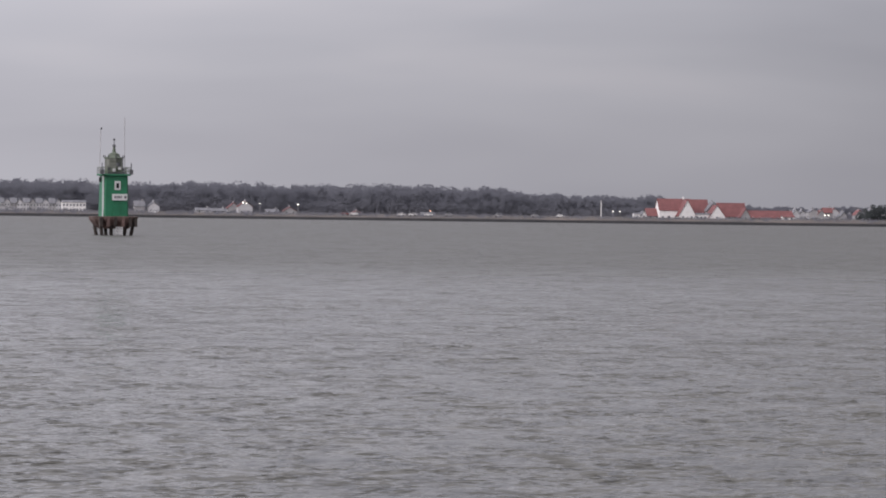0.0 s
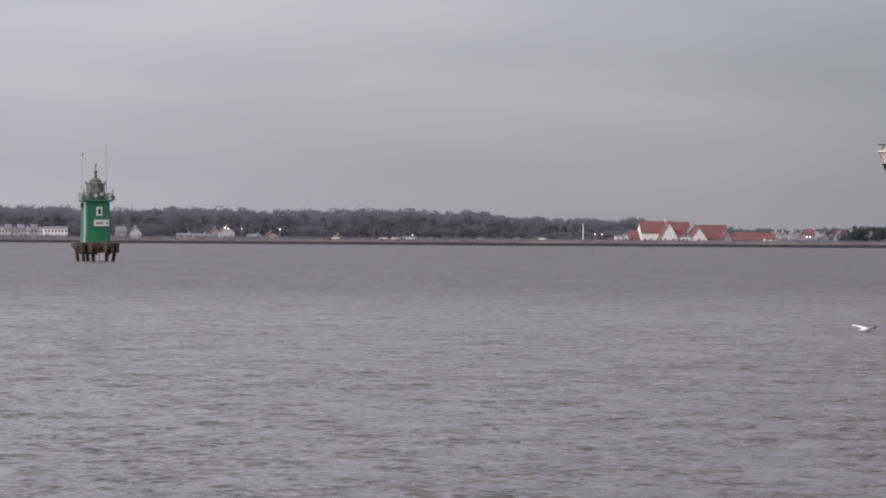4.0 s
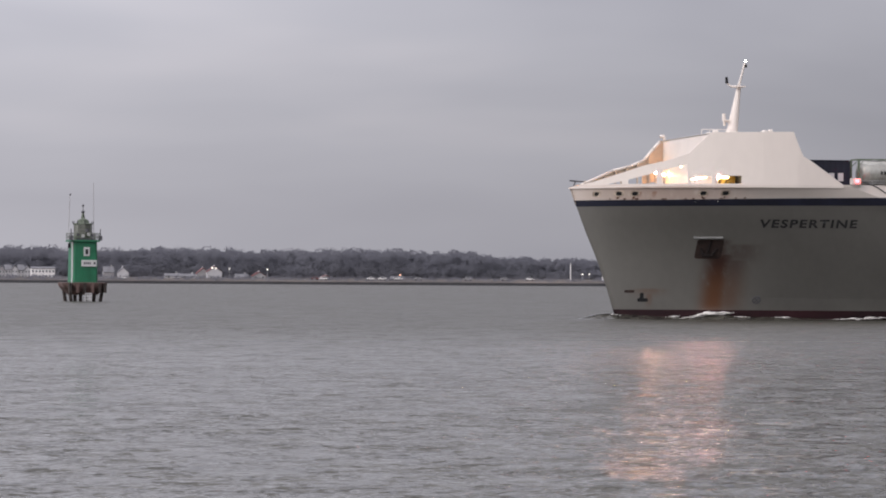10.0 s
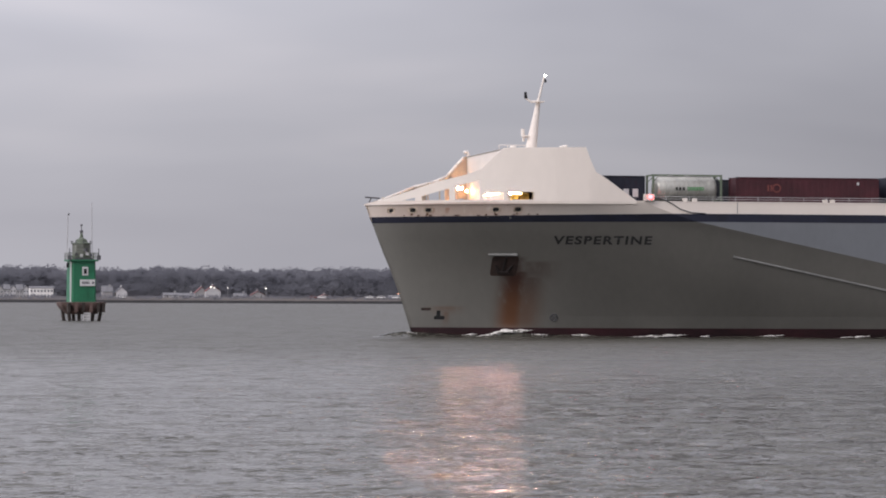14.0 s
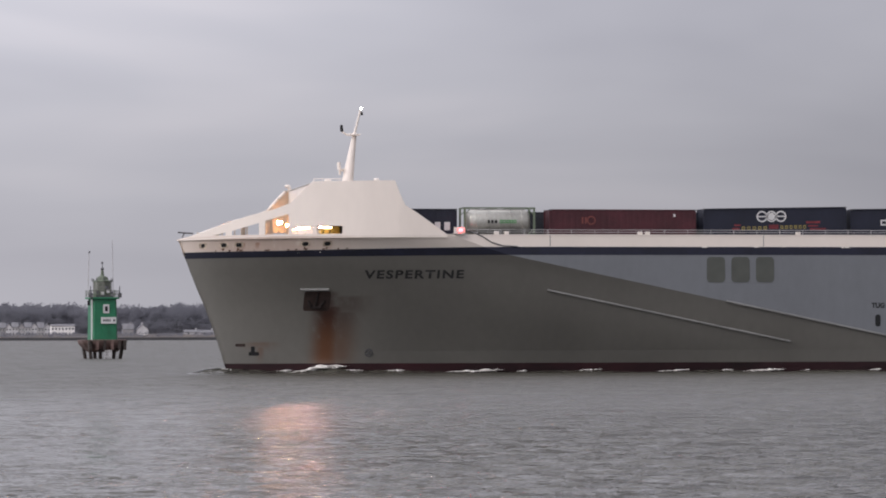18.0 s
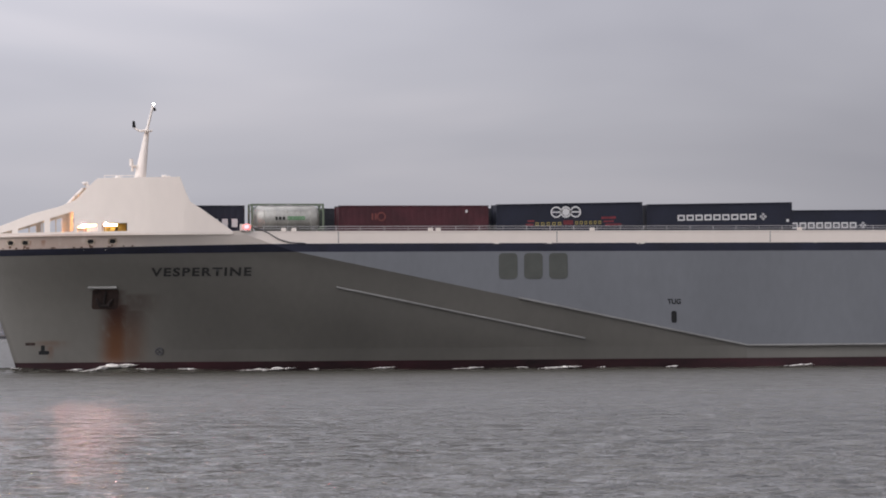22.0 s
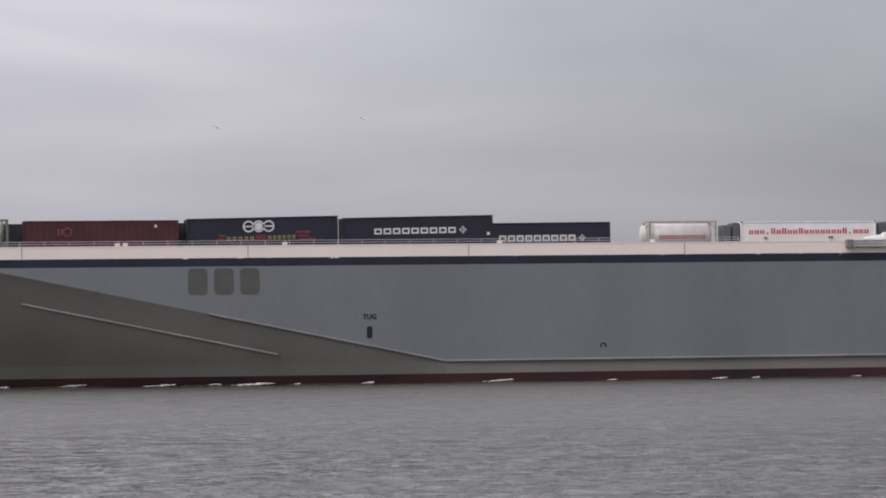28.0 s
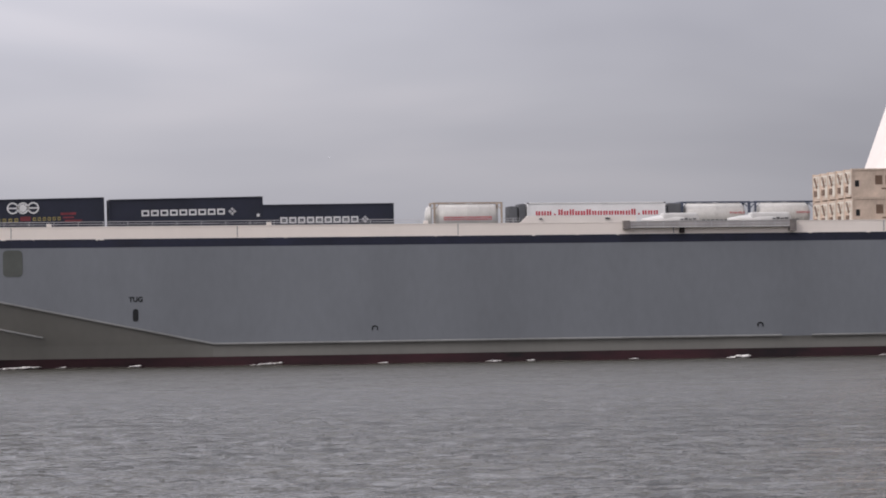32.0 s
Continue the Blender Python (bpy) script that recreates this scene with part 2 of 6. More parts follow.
# ---- the water: one sheet of wind waves to the horizon ----
def water_material():
    """Murky water whose small ripples tilt the surface by noise at two scales, on top of the modelled waves."""
    m = bpy.data.materials.new("estuary_water")
    m.use_nodes = True
    n, l = m.node_tree.nodes, m.node_tree.links
    b = n["Principled BSDF"]
    b.inputs["Base Color"].default_value = (0.068, 0.065, 0.053, 1)
    # Roughness grows with distance from the camera, for waves too small to draw.
    place, far_rough = n.new("ShaderNodeSeparateXYZ"), n.new("ShaderNodeMapRange")
    far_rough.interpolation_type = "SMOOTHSTEP"
    far_rough.inputs["From Min"].default_value, far_rough.inputs["From Max"].default_value = 95.0, 270.0
    far_rough.inputs["To Min"].default_value, far_rough.inputs["To Max"].default_value = 0.09, 0.38
    b.inputs["IOR"].default_value = 1.33
    co, geo = n.new("ShaderNodeTexCoord"), n.new("ShaderNodeNewGeometry")
    l.new(co.outputs["Object"], place.inputs[0])
    l.new(place.outputs["Y"], far_rough.inputs["Value"])
    l.new(far_rough.outputs["Result"], b.inputs["Roughness"])
    last = geo.outputs["Normal"]
    patch_map, patch, ruffle = n.new("ShaderNodeMapping"), n.new("ShaderNodeTexNoise"), n.new("ShaderNodeMapRange")
    patch_map.inputs["Scale"].default_value = (1.2, 0.42, 1.0)
    patch.inputs["Scale"].default_value, patch.inputs["Detail"].default_value = 1.0, 3.0
    ruffle.inputs["From Min"].default_value, ruffle.inputs["From Max"].default_value = 0.36, 0.64
    ruffle.inputs["To Min"].default_value, ruffle.inputs["To Max"].default_value = 0.25, 1.4
    l.new(co.outputs["Object"], patch_map.inputs["Vector"])
    l.new(patch_map.outputs["Vector"], patch.inputs["Vector"])
    l.new(patch.outputs["Fac"], ruffle.inputs["Value"])
    for s, d, stretch, tilt in ((0.12, 3, (0.7, 1.0, 1.0), 0.28), (0.33, 2, (1.0, 1.0, 1.0), 0.65), (0.8, 2, (0.9, 1.0, 1.0), 0.85), (1.7, 1, (0.8, 1.0, 1.0), 0.75), (3.4, 1, (0.7, 1.0, 1.0), 0.55), (7.5, 1, (0.6, 1.0, 1.0), 1.95)):
        mp, t = n.new("ShaderNodeMapping"), n.new("ShaderNodeTexNoise")
        mp.inputs["Scale"].default_value = stretch
        t.inputs["Scale"].default_value, t.inputs["Detail"].default_value = s, d
        t.inputs["Roughness"].default_value = 0.6
        off, turn, add = n.new("ShaderNodeVectorMath"), n.new("ShaderNodeVectorMath"), n.new("ShaderNodeVectorMath")
        off.operation, turn.operation, add.operation = "SUBTRACT", "MULTIPLY", "ADD"
        off.inputs[1].default_value = (0.5, 0.5, 0.5)
        turn.inputs[1].default_value = (tilt * 2.5, tilt, 0.0)
        l.new(co.outputs["Object"], mp.inputs["Vector"])
        l.new(mp.outputs["Vector"], t.inputs["Vector"])
        l.new(t.outputs["Color"], off.inputs[0])
        l.new(off.outputs["Vector"], turn.inputs[0])
        if s > 3:
            gust = n.new("ShaderNodeVectorMath")
            gust.operation = "SCALE"
            l.new(turn.outputs["Vector"], gust.inputs[0])
            l.new(ruffle.outputs["Result"], gust.inputs["Scale"])
            turn = gust
        l.new(turn.outputs["Vector"], add.inputs[0])
        l.new(last, add.inputs[1])
        last = add.outputs["Vector"]
    # Leans every normal towards the camera, to fit its low view of the waves.
    camera_lean = n.new("ShaderNodeVectorMath")
    camera_lean.operation = "ADD"
    camera_lean.inputs[1].default_value = (0.0, -0.09, 0.0)
    l.new(last, camera_lean.inputs[0])
    unit = n.new("ShaderNodeVectorMath")
    unit.operation = "NORMALIZE"
    l.new(camera_lean.outputs["Vector"], unit.inputs[0])
    l.new(unit.outputs["Vector"], b.inputs["Normal"])
    return m


def build_water():
    rng = np.random.default_rng(7)
    ys = [-2500, -900, -300, -100, -40, -10, 10, 22]
    y = 30.0
    while y < 1990:
        ys.append(y)
        y += min(max(1.1 * y * y / 21800.0, 0.05), 25)
    ys += [1990, 2100, 3000, 4950]
    inner = np.linspace(-2.5, 23.5, 760)
    th = np.concatenate(([-82, -75, -60, -45, -30, -18, -10, -6], inner, [27, 32, 40, 50, 62, 75, 82]))
    yy, tt = np.meshgrid(np.array(ys), np.tan(np.radians(th)), indexing="ij")
    xx = np.maximum(np.abs(yy), 30.0) * tt
    step = np.gradient(np.array(ys))[:, None] * np.ones_like(xx)
    zz = np.zeros_like(xx)
    for k in range(60):
        lam = 0.3 * (2.2 / 0.3) ** rng.random()
        ang = radians(250) + rng.normal() * 0.7
        kx, ky = 2 * np.pi / lam * np.cos(ang), 2 * np.pi / lam * np.sin(ang)
        amp = 0.0021 * lam ** 0.85
        fade = np.clip((lam * 0.9 - step) / (lam * 0.6), 0, 1)
        zz += amp * fade * np.sin(kx * xx + ky * yy + rng.random() * 6.283)
    gust = 0.75 + 0.35 * np.sin(xx * 0.045 + 1.0 + 0.6 * np.sin(yy * 0.02)) * np.sin(yy * 0.031 + 0.4)
    zz *= gust
    far = (np.abs(xx) > 2000) | (yy > 1900) | (yy < 25)
    zz[far] = 0
    rows, cols = xx.shape
    me = bpy.data.meshes.new("water")
    me.vertices.add(rows * cols)
    me.vertices.foreach_set("co", np.stack((xx, yy, zz), -1).astype(np.float32).ravel())
    i = np.arange((rows - 1) * cols).reshape(rows - 1, cols)[:, :-1].ravel()
    quads = np.stack((i, i + 1, i + cols + 1, i + cols), -1).astype(np.int32)
    me.loops.add(quads.size)
    me.loops.foreach_set("vertex_index", quads.ravel())
    me.polygons.add(len(quads))
    me.polygons.foreach_set("loop_start", np.arange(0, quads.size, 4, dtype=np.int32))
    me.update(calc_edges=True)
    me.shade_smooth()
    me.materials.append(water_material())
    return tagged(new("water", me), "grey choppy estuary water under an overcast dusk sky", "water", kind="structure")


water = build_water()


# ---- the ship: its own metres, x aft from the stem at the waterline, y to starboard, z up ----
BEAM, LENGTH, DECK_Z, RAIL_Z = 12.6, 160.0, 11.0, 12.55


def stem(z):
    bow = float(np.interp(z, (0, 3, 6, 8, 9.7, 11, 12.5), (0.05, 0.15, 0.08, -0.1, -0.17, -0.12, -0.03)))
    return 0.2 + bow - 0.34 * min(max(z, -2), 13) - 0.2 * max((z - 9) / 3.55, 0) ** 2


def knuckle(z):
    zk = max(min(z, 12.6), 2.05)
    return 24 + (10.8 - zk) * 41.7 / 8.72 if zk < 10.8 else 24 - (zk - 10.8) * 2.8


def half_breadth(x, z):
    if z < 2.05 and x < 66:
        low, high = half_breadth(x, 2.05), half_breadth(x, 2.45)
        return max(low - (high - low) / 0.4 * (2.05 - z) * 0.8 - 0.34 * 0.12 * (2.05 - z), 0.0) if x > stem(z) + 0.01 else 0.0
    u = min(max((x - stem(z)) / (knuckle(z) - stem(z)), 0), 1)
    n = 1.8 + 1.6 * min(max(z / 7.5, 0), 1.3)
    hb = BEAM * (0.65 * (1 - (1 - u) ** n) + 0.35 * u)
    hb += 0.32 * max(min(z, 12.55) - 11.2, 0) * min(max((u - 0.42) / 0.25, 0), 1) * min((1 - u) / 0.2, 1)
    if z < 2.0 and x > 40:
        hb -= 0.1 * min(1, (x - 40) / 15) * min(1, (2.0 - z) / 0.2)
    return hb


def sag(x, z):
    """How far the painted stripe and the rail drop towards the bow."""
    near, tip = min(max((24 - x) / 20, 0), 1), min(max((4 - x) / 8, 0), 1)
    return near * float(np.interp(z, (10.0, 10.72, 11.1, 11.46, 11.8), (0, 0.1, 0.18, 0.26, 0))) + tip * float(np.interp(z, (11.8, 12.55), (0, 0.2)))


def hull_strip(levels, sides=(-1, 1), extra=0.0, spans=(True, False)):
    bm = bmesh.new()
    for s in sides:
        for ahead in spans:
            grid = []
            for z in levels:
                a, b = (stem(z), knuckle(z)) if ahead else (knuckle(z), LENGTH)
                k = 30 if ahead else 20
                row = []
                for i in range(k + 1):
                    x = a + (b - a) * ((i / k) ** 1.5 if ahead else i / k)
                    d = z - sag(x, z)
                    row.append(bm.verts.new((x, s * (half_breadth(x, d) + extra), d)))
                grid.append(row)
            for r0, r1 in zip(grid, grid[1:]):
                for i in range(len(r0) - 1):
                    q = (r0[i], r0[i + 1], r1[i + 1], r1[i]) if s < 0 else (r0[i], r1[i], r1[i + 1], r0[i + 1])
                    bm.faces.new(q)
    bmesh.ops.remove_doubles(bm, verts=[v for v in bm.verts if abs(v.co.y) < 0.01], dist=0.001)
    return bm


def spread(a, b, k):
    return [a + (b - a) * i / k for i in range(k + 1)]


ship = thing("ferry", "large grey and white freight ferry with a navy stripe, under way", "ship")
part("boot_top", hull_strip(spread(-2, 0.92, 4)), BOOT_RED, ship, "dark red antifouling at the waterline", smooth=True)
HULL_LEVELS = sorted(spread(0.92, 10.72, 24) + [2.0, 2.06])
part("hull_foot", hull_strip([z for z in HULL_LEVELS if z <= 2.0], spans=(False,)), BOW_GREY, ship, "olive-grey strip below the fender, same colour as the bow", smooth=True)
part("hull_side", hull_strip([z for z in HULL_LEVELS if z >= 2.0], spans=(False,)), HULL_GREY, ship, "blue-grey painted flat hull side", smooth=True)
part("bow_shell", hull_strip(HULL_LEVELS, spans=(True,)), BOW_GREY, ship, "flared grey bow with rust runs, light off the water in its colour", smooth=True)
part("stripe", hull_strip([10.72, 11.1, 11.46], extra=0.012), BAND_BLUE, ship, "navy blue stripe", smooth=True)
part("bulwark", hull_strip([11.46, 11.8, 12.2, RAIL_Z]), WHITE, ship, "white steel bulwark", smooth=True)
part("bulwark_inner", hull_strip([11.02, 12.0, RAIL_Z], extra=-0.16), WARM_INNER, ship)
bm = bmesh.new()
for s in (-1, 1):
    edge = []
    for x in spread(stem(RAIL_Z) + 0.02, 18, 24) + spread(22, LENGTH, 24):
        hb, top = half_breadth(x, RAIL_Z), RAIL_Z - sag(x, RAIL_Z)
        edge.append([bm.verts.new((x, s * (hb + 0.03), top + 0.03)), bm.verts.new((x, s * max(hb - 0.2, 0), top + 0.03)), bm.verts.new((x, s * (hb + 0.03), top - 0.05)), bm.verts.new((x, s * max(hb - 0.2, 0), top - 0.05))])
    for a, c in zip(edge, edge[1:]):
        for p, q in ((0, 1), (1, 3), (3, 2), (2, 0)):
            bm.faces.new((a[p], a[q], c[q], c[p]))
bmesh.ops.recalc_face_normals(bm, faces=bm.faces)
part("bulwark_cap", bm, WHITE_PLAIN, ship)


def build_deck():
    bm = bmesh.new()
    xs = spread(stem(DECK_Z) + 0.1, 24, 24) + spread(28, LENGTH, 20)
    left = [bm.verts.new((x, -max(half_breadth(x, DECK_Z) - 0.05, 0.02), DECK_Z)) for x in xs]
    right = [bm.verts.new((x, max(half_breadth(x, DECK_Z) - 0.05, 0.02), DECK_Z)) for x in xs]
    for i in range(len(xs) - 1):
        bm.faces.new((left[i], left[i + 1], right[i + 1], right[i]))
    part("weather_deck", bm, DECK, ship, "grey-green painted steel deck")
    box("transom", (LENGTH - 0.2, LENGTH, -BEAM + 0.02, BEAM - 0.02, -1.9, RAIL_Z), HULL_GREY, ship)


build_deck()


# forecastle side plates with mooring openings
SIDE_TOP = [(-4.4, 12.4), (-2.74, 12.84), (1.4, 14.38), (3.6, 14.93), (5.07, 15.5), (6.1, 16.6), (6.93, 17.4), (14.1, 17.44), (14.55, 16.2), (15.0, 15.2), (15.95, 14.6), (18.75, 12.56)]
OPENINGS = [
    [(-1.5, 12.66), (-0.4, 12.66), (-0.4, 12.94)],
    [(0.11, 12.66), (2.38, 12.66), (2.38, 13.74), (0.11, 13.05)],
    [(2.86, 12.66), (4.91, 12.66), (4.91, 14.5), (2.86, 13.91)],
    [(5.17, 12.66), (6.93, 12.66), (6.93, 13.32), (5.9, 13.3), (5.17, 13.08)],
    [(7.25, 12.66), (9.5, 12.66), (9.5, 13.38), (7.25, 13.38)],
]


def side_plate(s):
    bm = bmesh.new()
    loops = [SIDE_TOP + [(18.75, 12.3), (-4.4, 12.3)]] + OPENINGS
    edges = []
    for loop in loops:
        dense = []
        for (x0, z0), (x1, z1) in zip(loop, loop[1:] + loop[:1]):
            k = max(1, int(math.hypot(x1 - x0, z1 - z0) / 0.55))
            dense += [(x0 + (x1 - x0) * i / k, z0 + (z1 - z0) * i / k) for i in range(k)]
        vs = [bm.verts.new((x, 0, z)) for x, z in dense]
        edges += [bm.edges.new((a, b)) for a, b in zip(vs, vs[1:] + vs[:1])]
    bmesh.ops.triangle_fill(bm, use_beauty=True, use_dissolve=False, edges=edges, normal=(0, -s, 0))
    bmesh.ops.subdivide_edges(bm, edges=[e for e in bm.edges if e.calc_length() > 0.6], cuts=3, use_grid_fill=True)
    bmesh.ops.triangulate(bm, faces=bm.faces)
    for v in bm.verts:
        v.co.y = s * (half_breadth(max(v.co.x, stem(12.55)), 12.55) + 0.004)
    for f in bm.faces:
        f.normal_update()
        if f.normal.y * s < 0:
            f.normal_flip()
    outer = list(bm.verts)
    inner = bmesh.ops.extrude_face_region(bm, geom=list(bm.faces))["geom"]
    kept = {v for v in inner if isinstance(v, bmesh.types.BMVert)}
    for v in outer:
        if v not in kept:
            v.co.y -= s * min(0.14, abs(v.co.y) * 0.8)
    bmesh.ops.recalc_face_normals(bm, faces=bm.faces)
    for f in bm.faces:
        f.normal_update()
        if f.normal.y * s < -0.3:
            f.material_index = 1
    part("forecastle_side", bm, [WHITE, WARM_INNER], ship, "white side plate with mooring openings, inside tinted for lamplight and shade")


side_plate(-1)
side_plate(1)
bm = bmesh.new()
for (x0, z0), (x1, z1) in zip(SIDE_TOP[1:6], SIDE_TOP[2:7]):
    add_rod(bm, *[(x, half_breadth(x, 12.55) - 0.16, z - 0.13) for x, z in ((x0, z0), (x1, z1))], 0.15, seg=10)
part("plate_rim", bm, WHITE_PLAIN, ship, "rounded white rim of the side plate", smooth=True)


def forecastle():
    def bulkhead(x0, x1, top):
        bm = bmesh.new()
        prof = [(half_breadth(x0, z) - 0.14, z) for z in (DECK_Z, 11.6, 12.2, 12.55)] + [(half_breadth(x0, 12.55) - 0.14, top)]
        prof = prof + [(-y, z) for y, z in reversed(prof)]
        a, b = [[bm.verts.new((x, y, z)) for y, z in prof] for x in (x0, x1)]
        for i in range(len(prof)):
            j = (i + 1) % len(prof)
            bm.faces.new((a[i], a[j], b[j], b[i]))
        bm.faces.new(a)
        bm.faces.new(b)
        bmesh.ops.recalc_face_normals(bm, faces=bm.faces)
        return bm

    bm = bulkhead(7.3, 7.5, 17.38)
    part("front_bulkhead", bm, WHITE_PLAIN, ship, "white bulkhead warmly lit by floodlights")
    bm = bmesh.new()
    vs = []
    for x in spread(7.3, 14.1, 8):
        w = half_breadth(x, 12.55) - 0.1
        vs.append([bm.verts.new((x, -w, z)) for z in (17.3, 17.42)] + [bm.verts.new((x, w, z)) for z in (17.3, 17.42)])
    for a, b in zip(vs, vs[1:]):
        bm.faces.new((a[1], b[1], b[3], a[3]))
        bm.faces.new((a[0], a[2], b[2], b[0]))
        bm.faces.new((a[0], b[0], b[1], a[1]))
        bm.faces.new((a[2], a[3], b[3], b[2]))
    bm.faces.new((vs[0][0], vs[0][1], vs[0][3], vs[0][2]))
    bm.faces.new((vs[-1][0], vs[-1][2], vs[-1][3], vs[-1][1]))
    part("forecastle_roof", bm, WHITE_PLAIN, ship)
    part("aft_bulkhead", bulkhead(13.95, 14.1, 17.3), WHITE_PLAIN, ship)


forecastle()


# ---- fittings of the ship ----
def on_hull(x, z, out=0.0):
    return Vector((x, -half_breadth(x, z) - out, z))


def lettering(text, x0, x1, z0, z1, bold=0.03, space=1.0):
    """Raised letters laid on the port side between x0 and x1, z0 and z1."""
    cu = bpy.data.curves.new("letters", "FONT")
    cu.body, cu.offset, cu.space_character = text, bold, space
    cu.resolution_u = 3
    ob = new("letters", cu)
    bpy.context.view_layer.update()
    me = bpy.data.meshes.new_from_object(ob.evaluated_get(bpy.context.evaluated_depsgraph_get()))
    bpy.data.objects.remove(ob)
    bm = bmesh.new()
    bm.from_mesh(me)
    bpy.data.meshes.remove(me)
    bmesh.ops.subdivide_edges(bm, edges=[e for e in bm.edges if e.calc_length() > 0.25], cuts=2)
    xs, ys = [v.co.x for v in bm.verts], [v.co.y for v in bm.verts]
    ax, bx, ay, by = min(xs), max(xs), min(ys), max(ys)
    for v in bm.verts:
        x = x0 + (v.co.x - ax) / (bx - ax) * (x1 - x0)
        z = z0 + (v.co.y - ay) / (by - ay) * (z1 - z0)
        v.co = on_hull(x, z, 0.035)
    bmesh.ops.triangulate(bm, faces=bm.faces)
    return bm


def hull_bar(points, r):
    bm = bmesh.new()
    path = []
    for (x0, z0), (x1, z1) in zip(points, points[1:]):
        k = max(1, int(abs(x1 - x0) / 2.5))
        path += [(x0 + (x1 - x0) * i / k, z0 + (z1 - z0) * i / k) for i in range(k)]
    path.append(points[-1])
    rings = []
    for x, z in path:
        c = on_hull(x, z, 0.03)
        rings.append([bm.verts.new(c + Vector((0, r * math.cos(2 * math.pi * k / 10), r * math.sin(2 * math.pi * k / 10)))) for k in range(10)])
    for a, b in zip(rings, rings[1:]):
        for k in range(10):
            bm.faces.new((a[k], a[(k + 1) % 10], b[(k + 1) % 10], b[k]))
    bm.faces.new(rings[0])
    bm.faces.new(rings[-1])
    bmesh.ops.recalc_face_normals(bm, faces=bm.faces)
    return bm


def hull_plate(x0, x1, z0, z1, out=0.02, round_by=0.0, k=6):
    """A thin plate lying on the port side, with rounded corners where wanted."""
    bm = bmesh.new()
    ring = []
    r = round_by
    for cx, cz, a0 in ((x1 - r, z1 - r, 0), (x0 + r, z1 - r, 90), (x0 + r, z0 + r, 180), (x1 - r, z0 + r, 270)):
        for i in range(k + 1 if r else 1):
            a = radians(a0 + 90 * i / k)
            ring.append((cx + r * math.cos(a), cz + r * math.sin(a)))
    front = [bm.verts.new(on_hull(x, z, out)) for x, z in ring]
    back = [bm.verts.new(on_hull(x, z, -0.05)) for x, z in ring]
    bm.faces.new(front)
    for i in range(len(ring)):
        j = (i + 1) % len(ring)
        bm.faces.new((front[i], front[j], back[j], back[i]))
    bmesh.ops.recalc_face_normals(bm, faces=bm.faces)
    return bm


POCKET = surface("rust_and_recess_shade", (0.036, 0.021, 0.017), rough=0.9, vary=0.5, grain=1.5, fine=9)
RUST = surface("rusted_steel", (0.12, 0.06, 0.035), rough=0.85, vary=0.5, grain=1.5, fine=9, bump=0.3)
LIGHT_GREY = surface("light_grey_fender_paint", (0.185, 0.183, 0.175), rough=0.6, vary=0.3, grain=0.2, fine=2)
YELLOW = surface("yellow_winch_paint", (0.5, 0.33, 0.08), rough=0.5, vary=0.3, grain=1.2)

part("name_lettering", lettering("VESPERTINE", 11.75, 20.55, 8.62, 9.4, 0.032, 1.2), surface("faded_black_lettering", (0.03, 0.03, 0.03), rough=0.8, vary=0.4, grain=2.0), ship, "ship's name in black block capitals")
part("tug_lettering", lettering("TUG", 58.4, 59.65, 5.86, 6.34), BLACK, ship, "small black letters")
part("tug_mark", hull_plate(58.76, 59.26, 4.15, 5.25, 0.02, 0.2), BLACK, ship, "black tug pushing mark")
for x in (43.65, 45.97, 48.28):
    part("side_plate", hull_plate(x - 0.86, x + 0.86, 8.22, 10.55, 0.03, 0.38), PATCH, ship, "olive-grey rounded closing plate")
part("fender_strake", hull_bar([(28.2, 7.55), (50.9, 2.8)], 0.11), LIGHT_GREY, ship)
part("fender_strake", hull_bar([(44.6, 6.5), (65.9, 2.05), (118.1, 2.05)], 0.12), LIGHT_GREY, ship)
part("fender_strake", hull_bar([(121.0, 2.05), (LENGTH - 0.3, 2.05)], 0.12), LIGHT_GREY, ship)
for x, z in ((80.4, 3.3), (116.1, 3.1)):
    bm = bmesh.new()
    for a, b in (((x - 0.23, z - 0.2), (x - 0.23, z + 0.08)), ((x - 0.23, z + 0.08), (x, z + 0.18)), ((x, z + 0.18), (x + 0.23, z + 0.08)), ((x + 0.23, z + 0.08), (x + 0.23, z - 0.2))):
        add_rod(bm, on_hull(*a, 0.02), on_hull(*b, 0.02), 0.055)
    part("draught_mark", bm, BLACK, ship)

# Rust colour darkened to imitate the shade an anchor has inside its recess.
RUST_DARK = surface("rusted_iron_shade_darkened", (0.016, 0.01, 0.009), rough=0.95, vary=0.5, grain=2.0, fine=9)
STAINED = surface("rust_stained_cream_paint", (0.4, 0.28, 0.19), rough=0.8, vary=0.55, grain=2.2, fine=11, tint=(0.6, 0.5, 0.4))
# anchor in its pocket, thruster and bulb marks
# No recess is cut: the rusty plate carries the hollow's shade as colour.
pocket = part("anchor_pocket", hull_plate(6.75, 9.05, 5.75, 7.55, 0.02, 0.25), POCKET, ship, "rust-brown plate in place of the anchor recess, shade in its colour")
bm = bmesh.new()
for x0 in spread(6.35, 8.85, 6)[:-1]:
    a, b = on_hull(x0, 7.68, 0.18), on_hull(x0 + 0.4, 7.68, 0.18)
    add_rod(bm, a, b, 0.13, seg=8)
part("pocket_lip", bm, LIGHT_GREY, pocket, "pale grey steel lip")
bm = bmesh.new()
add_rod(bm, on_hull(7.95, 7.4, -0.02), on_hull(7.85, 6.2, 0.0), 0.13)
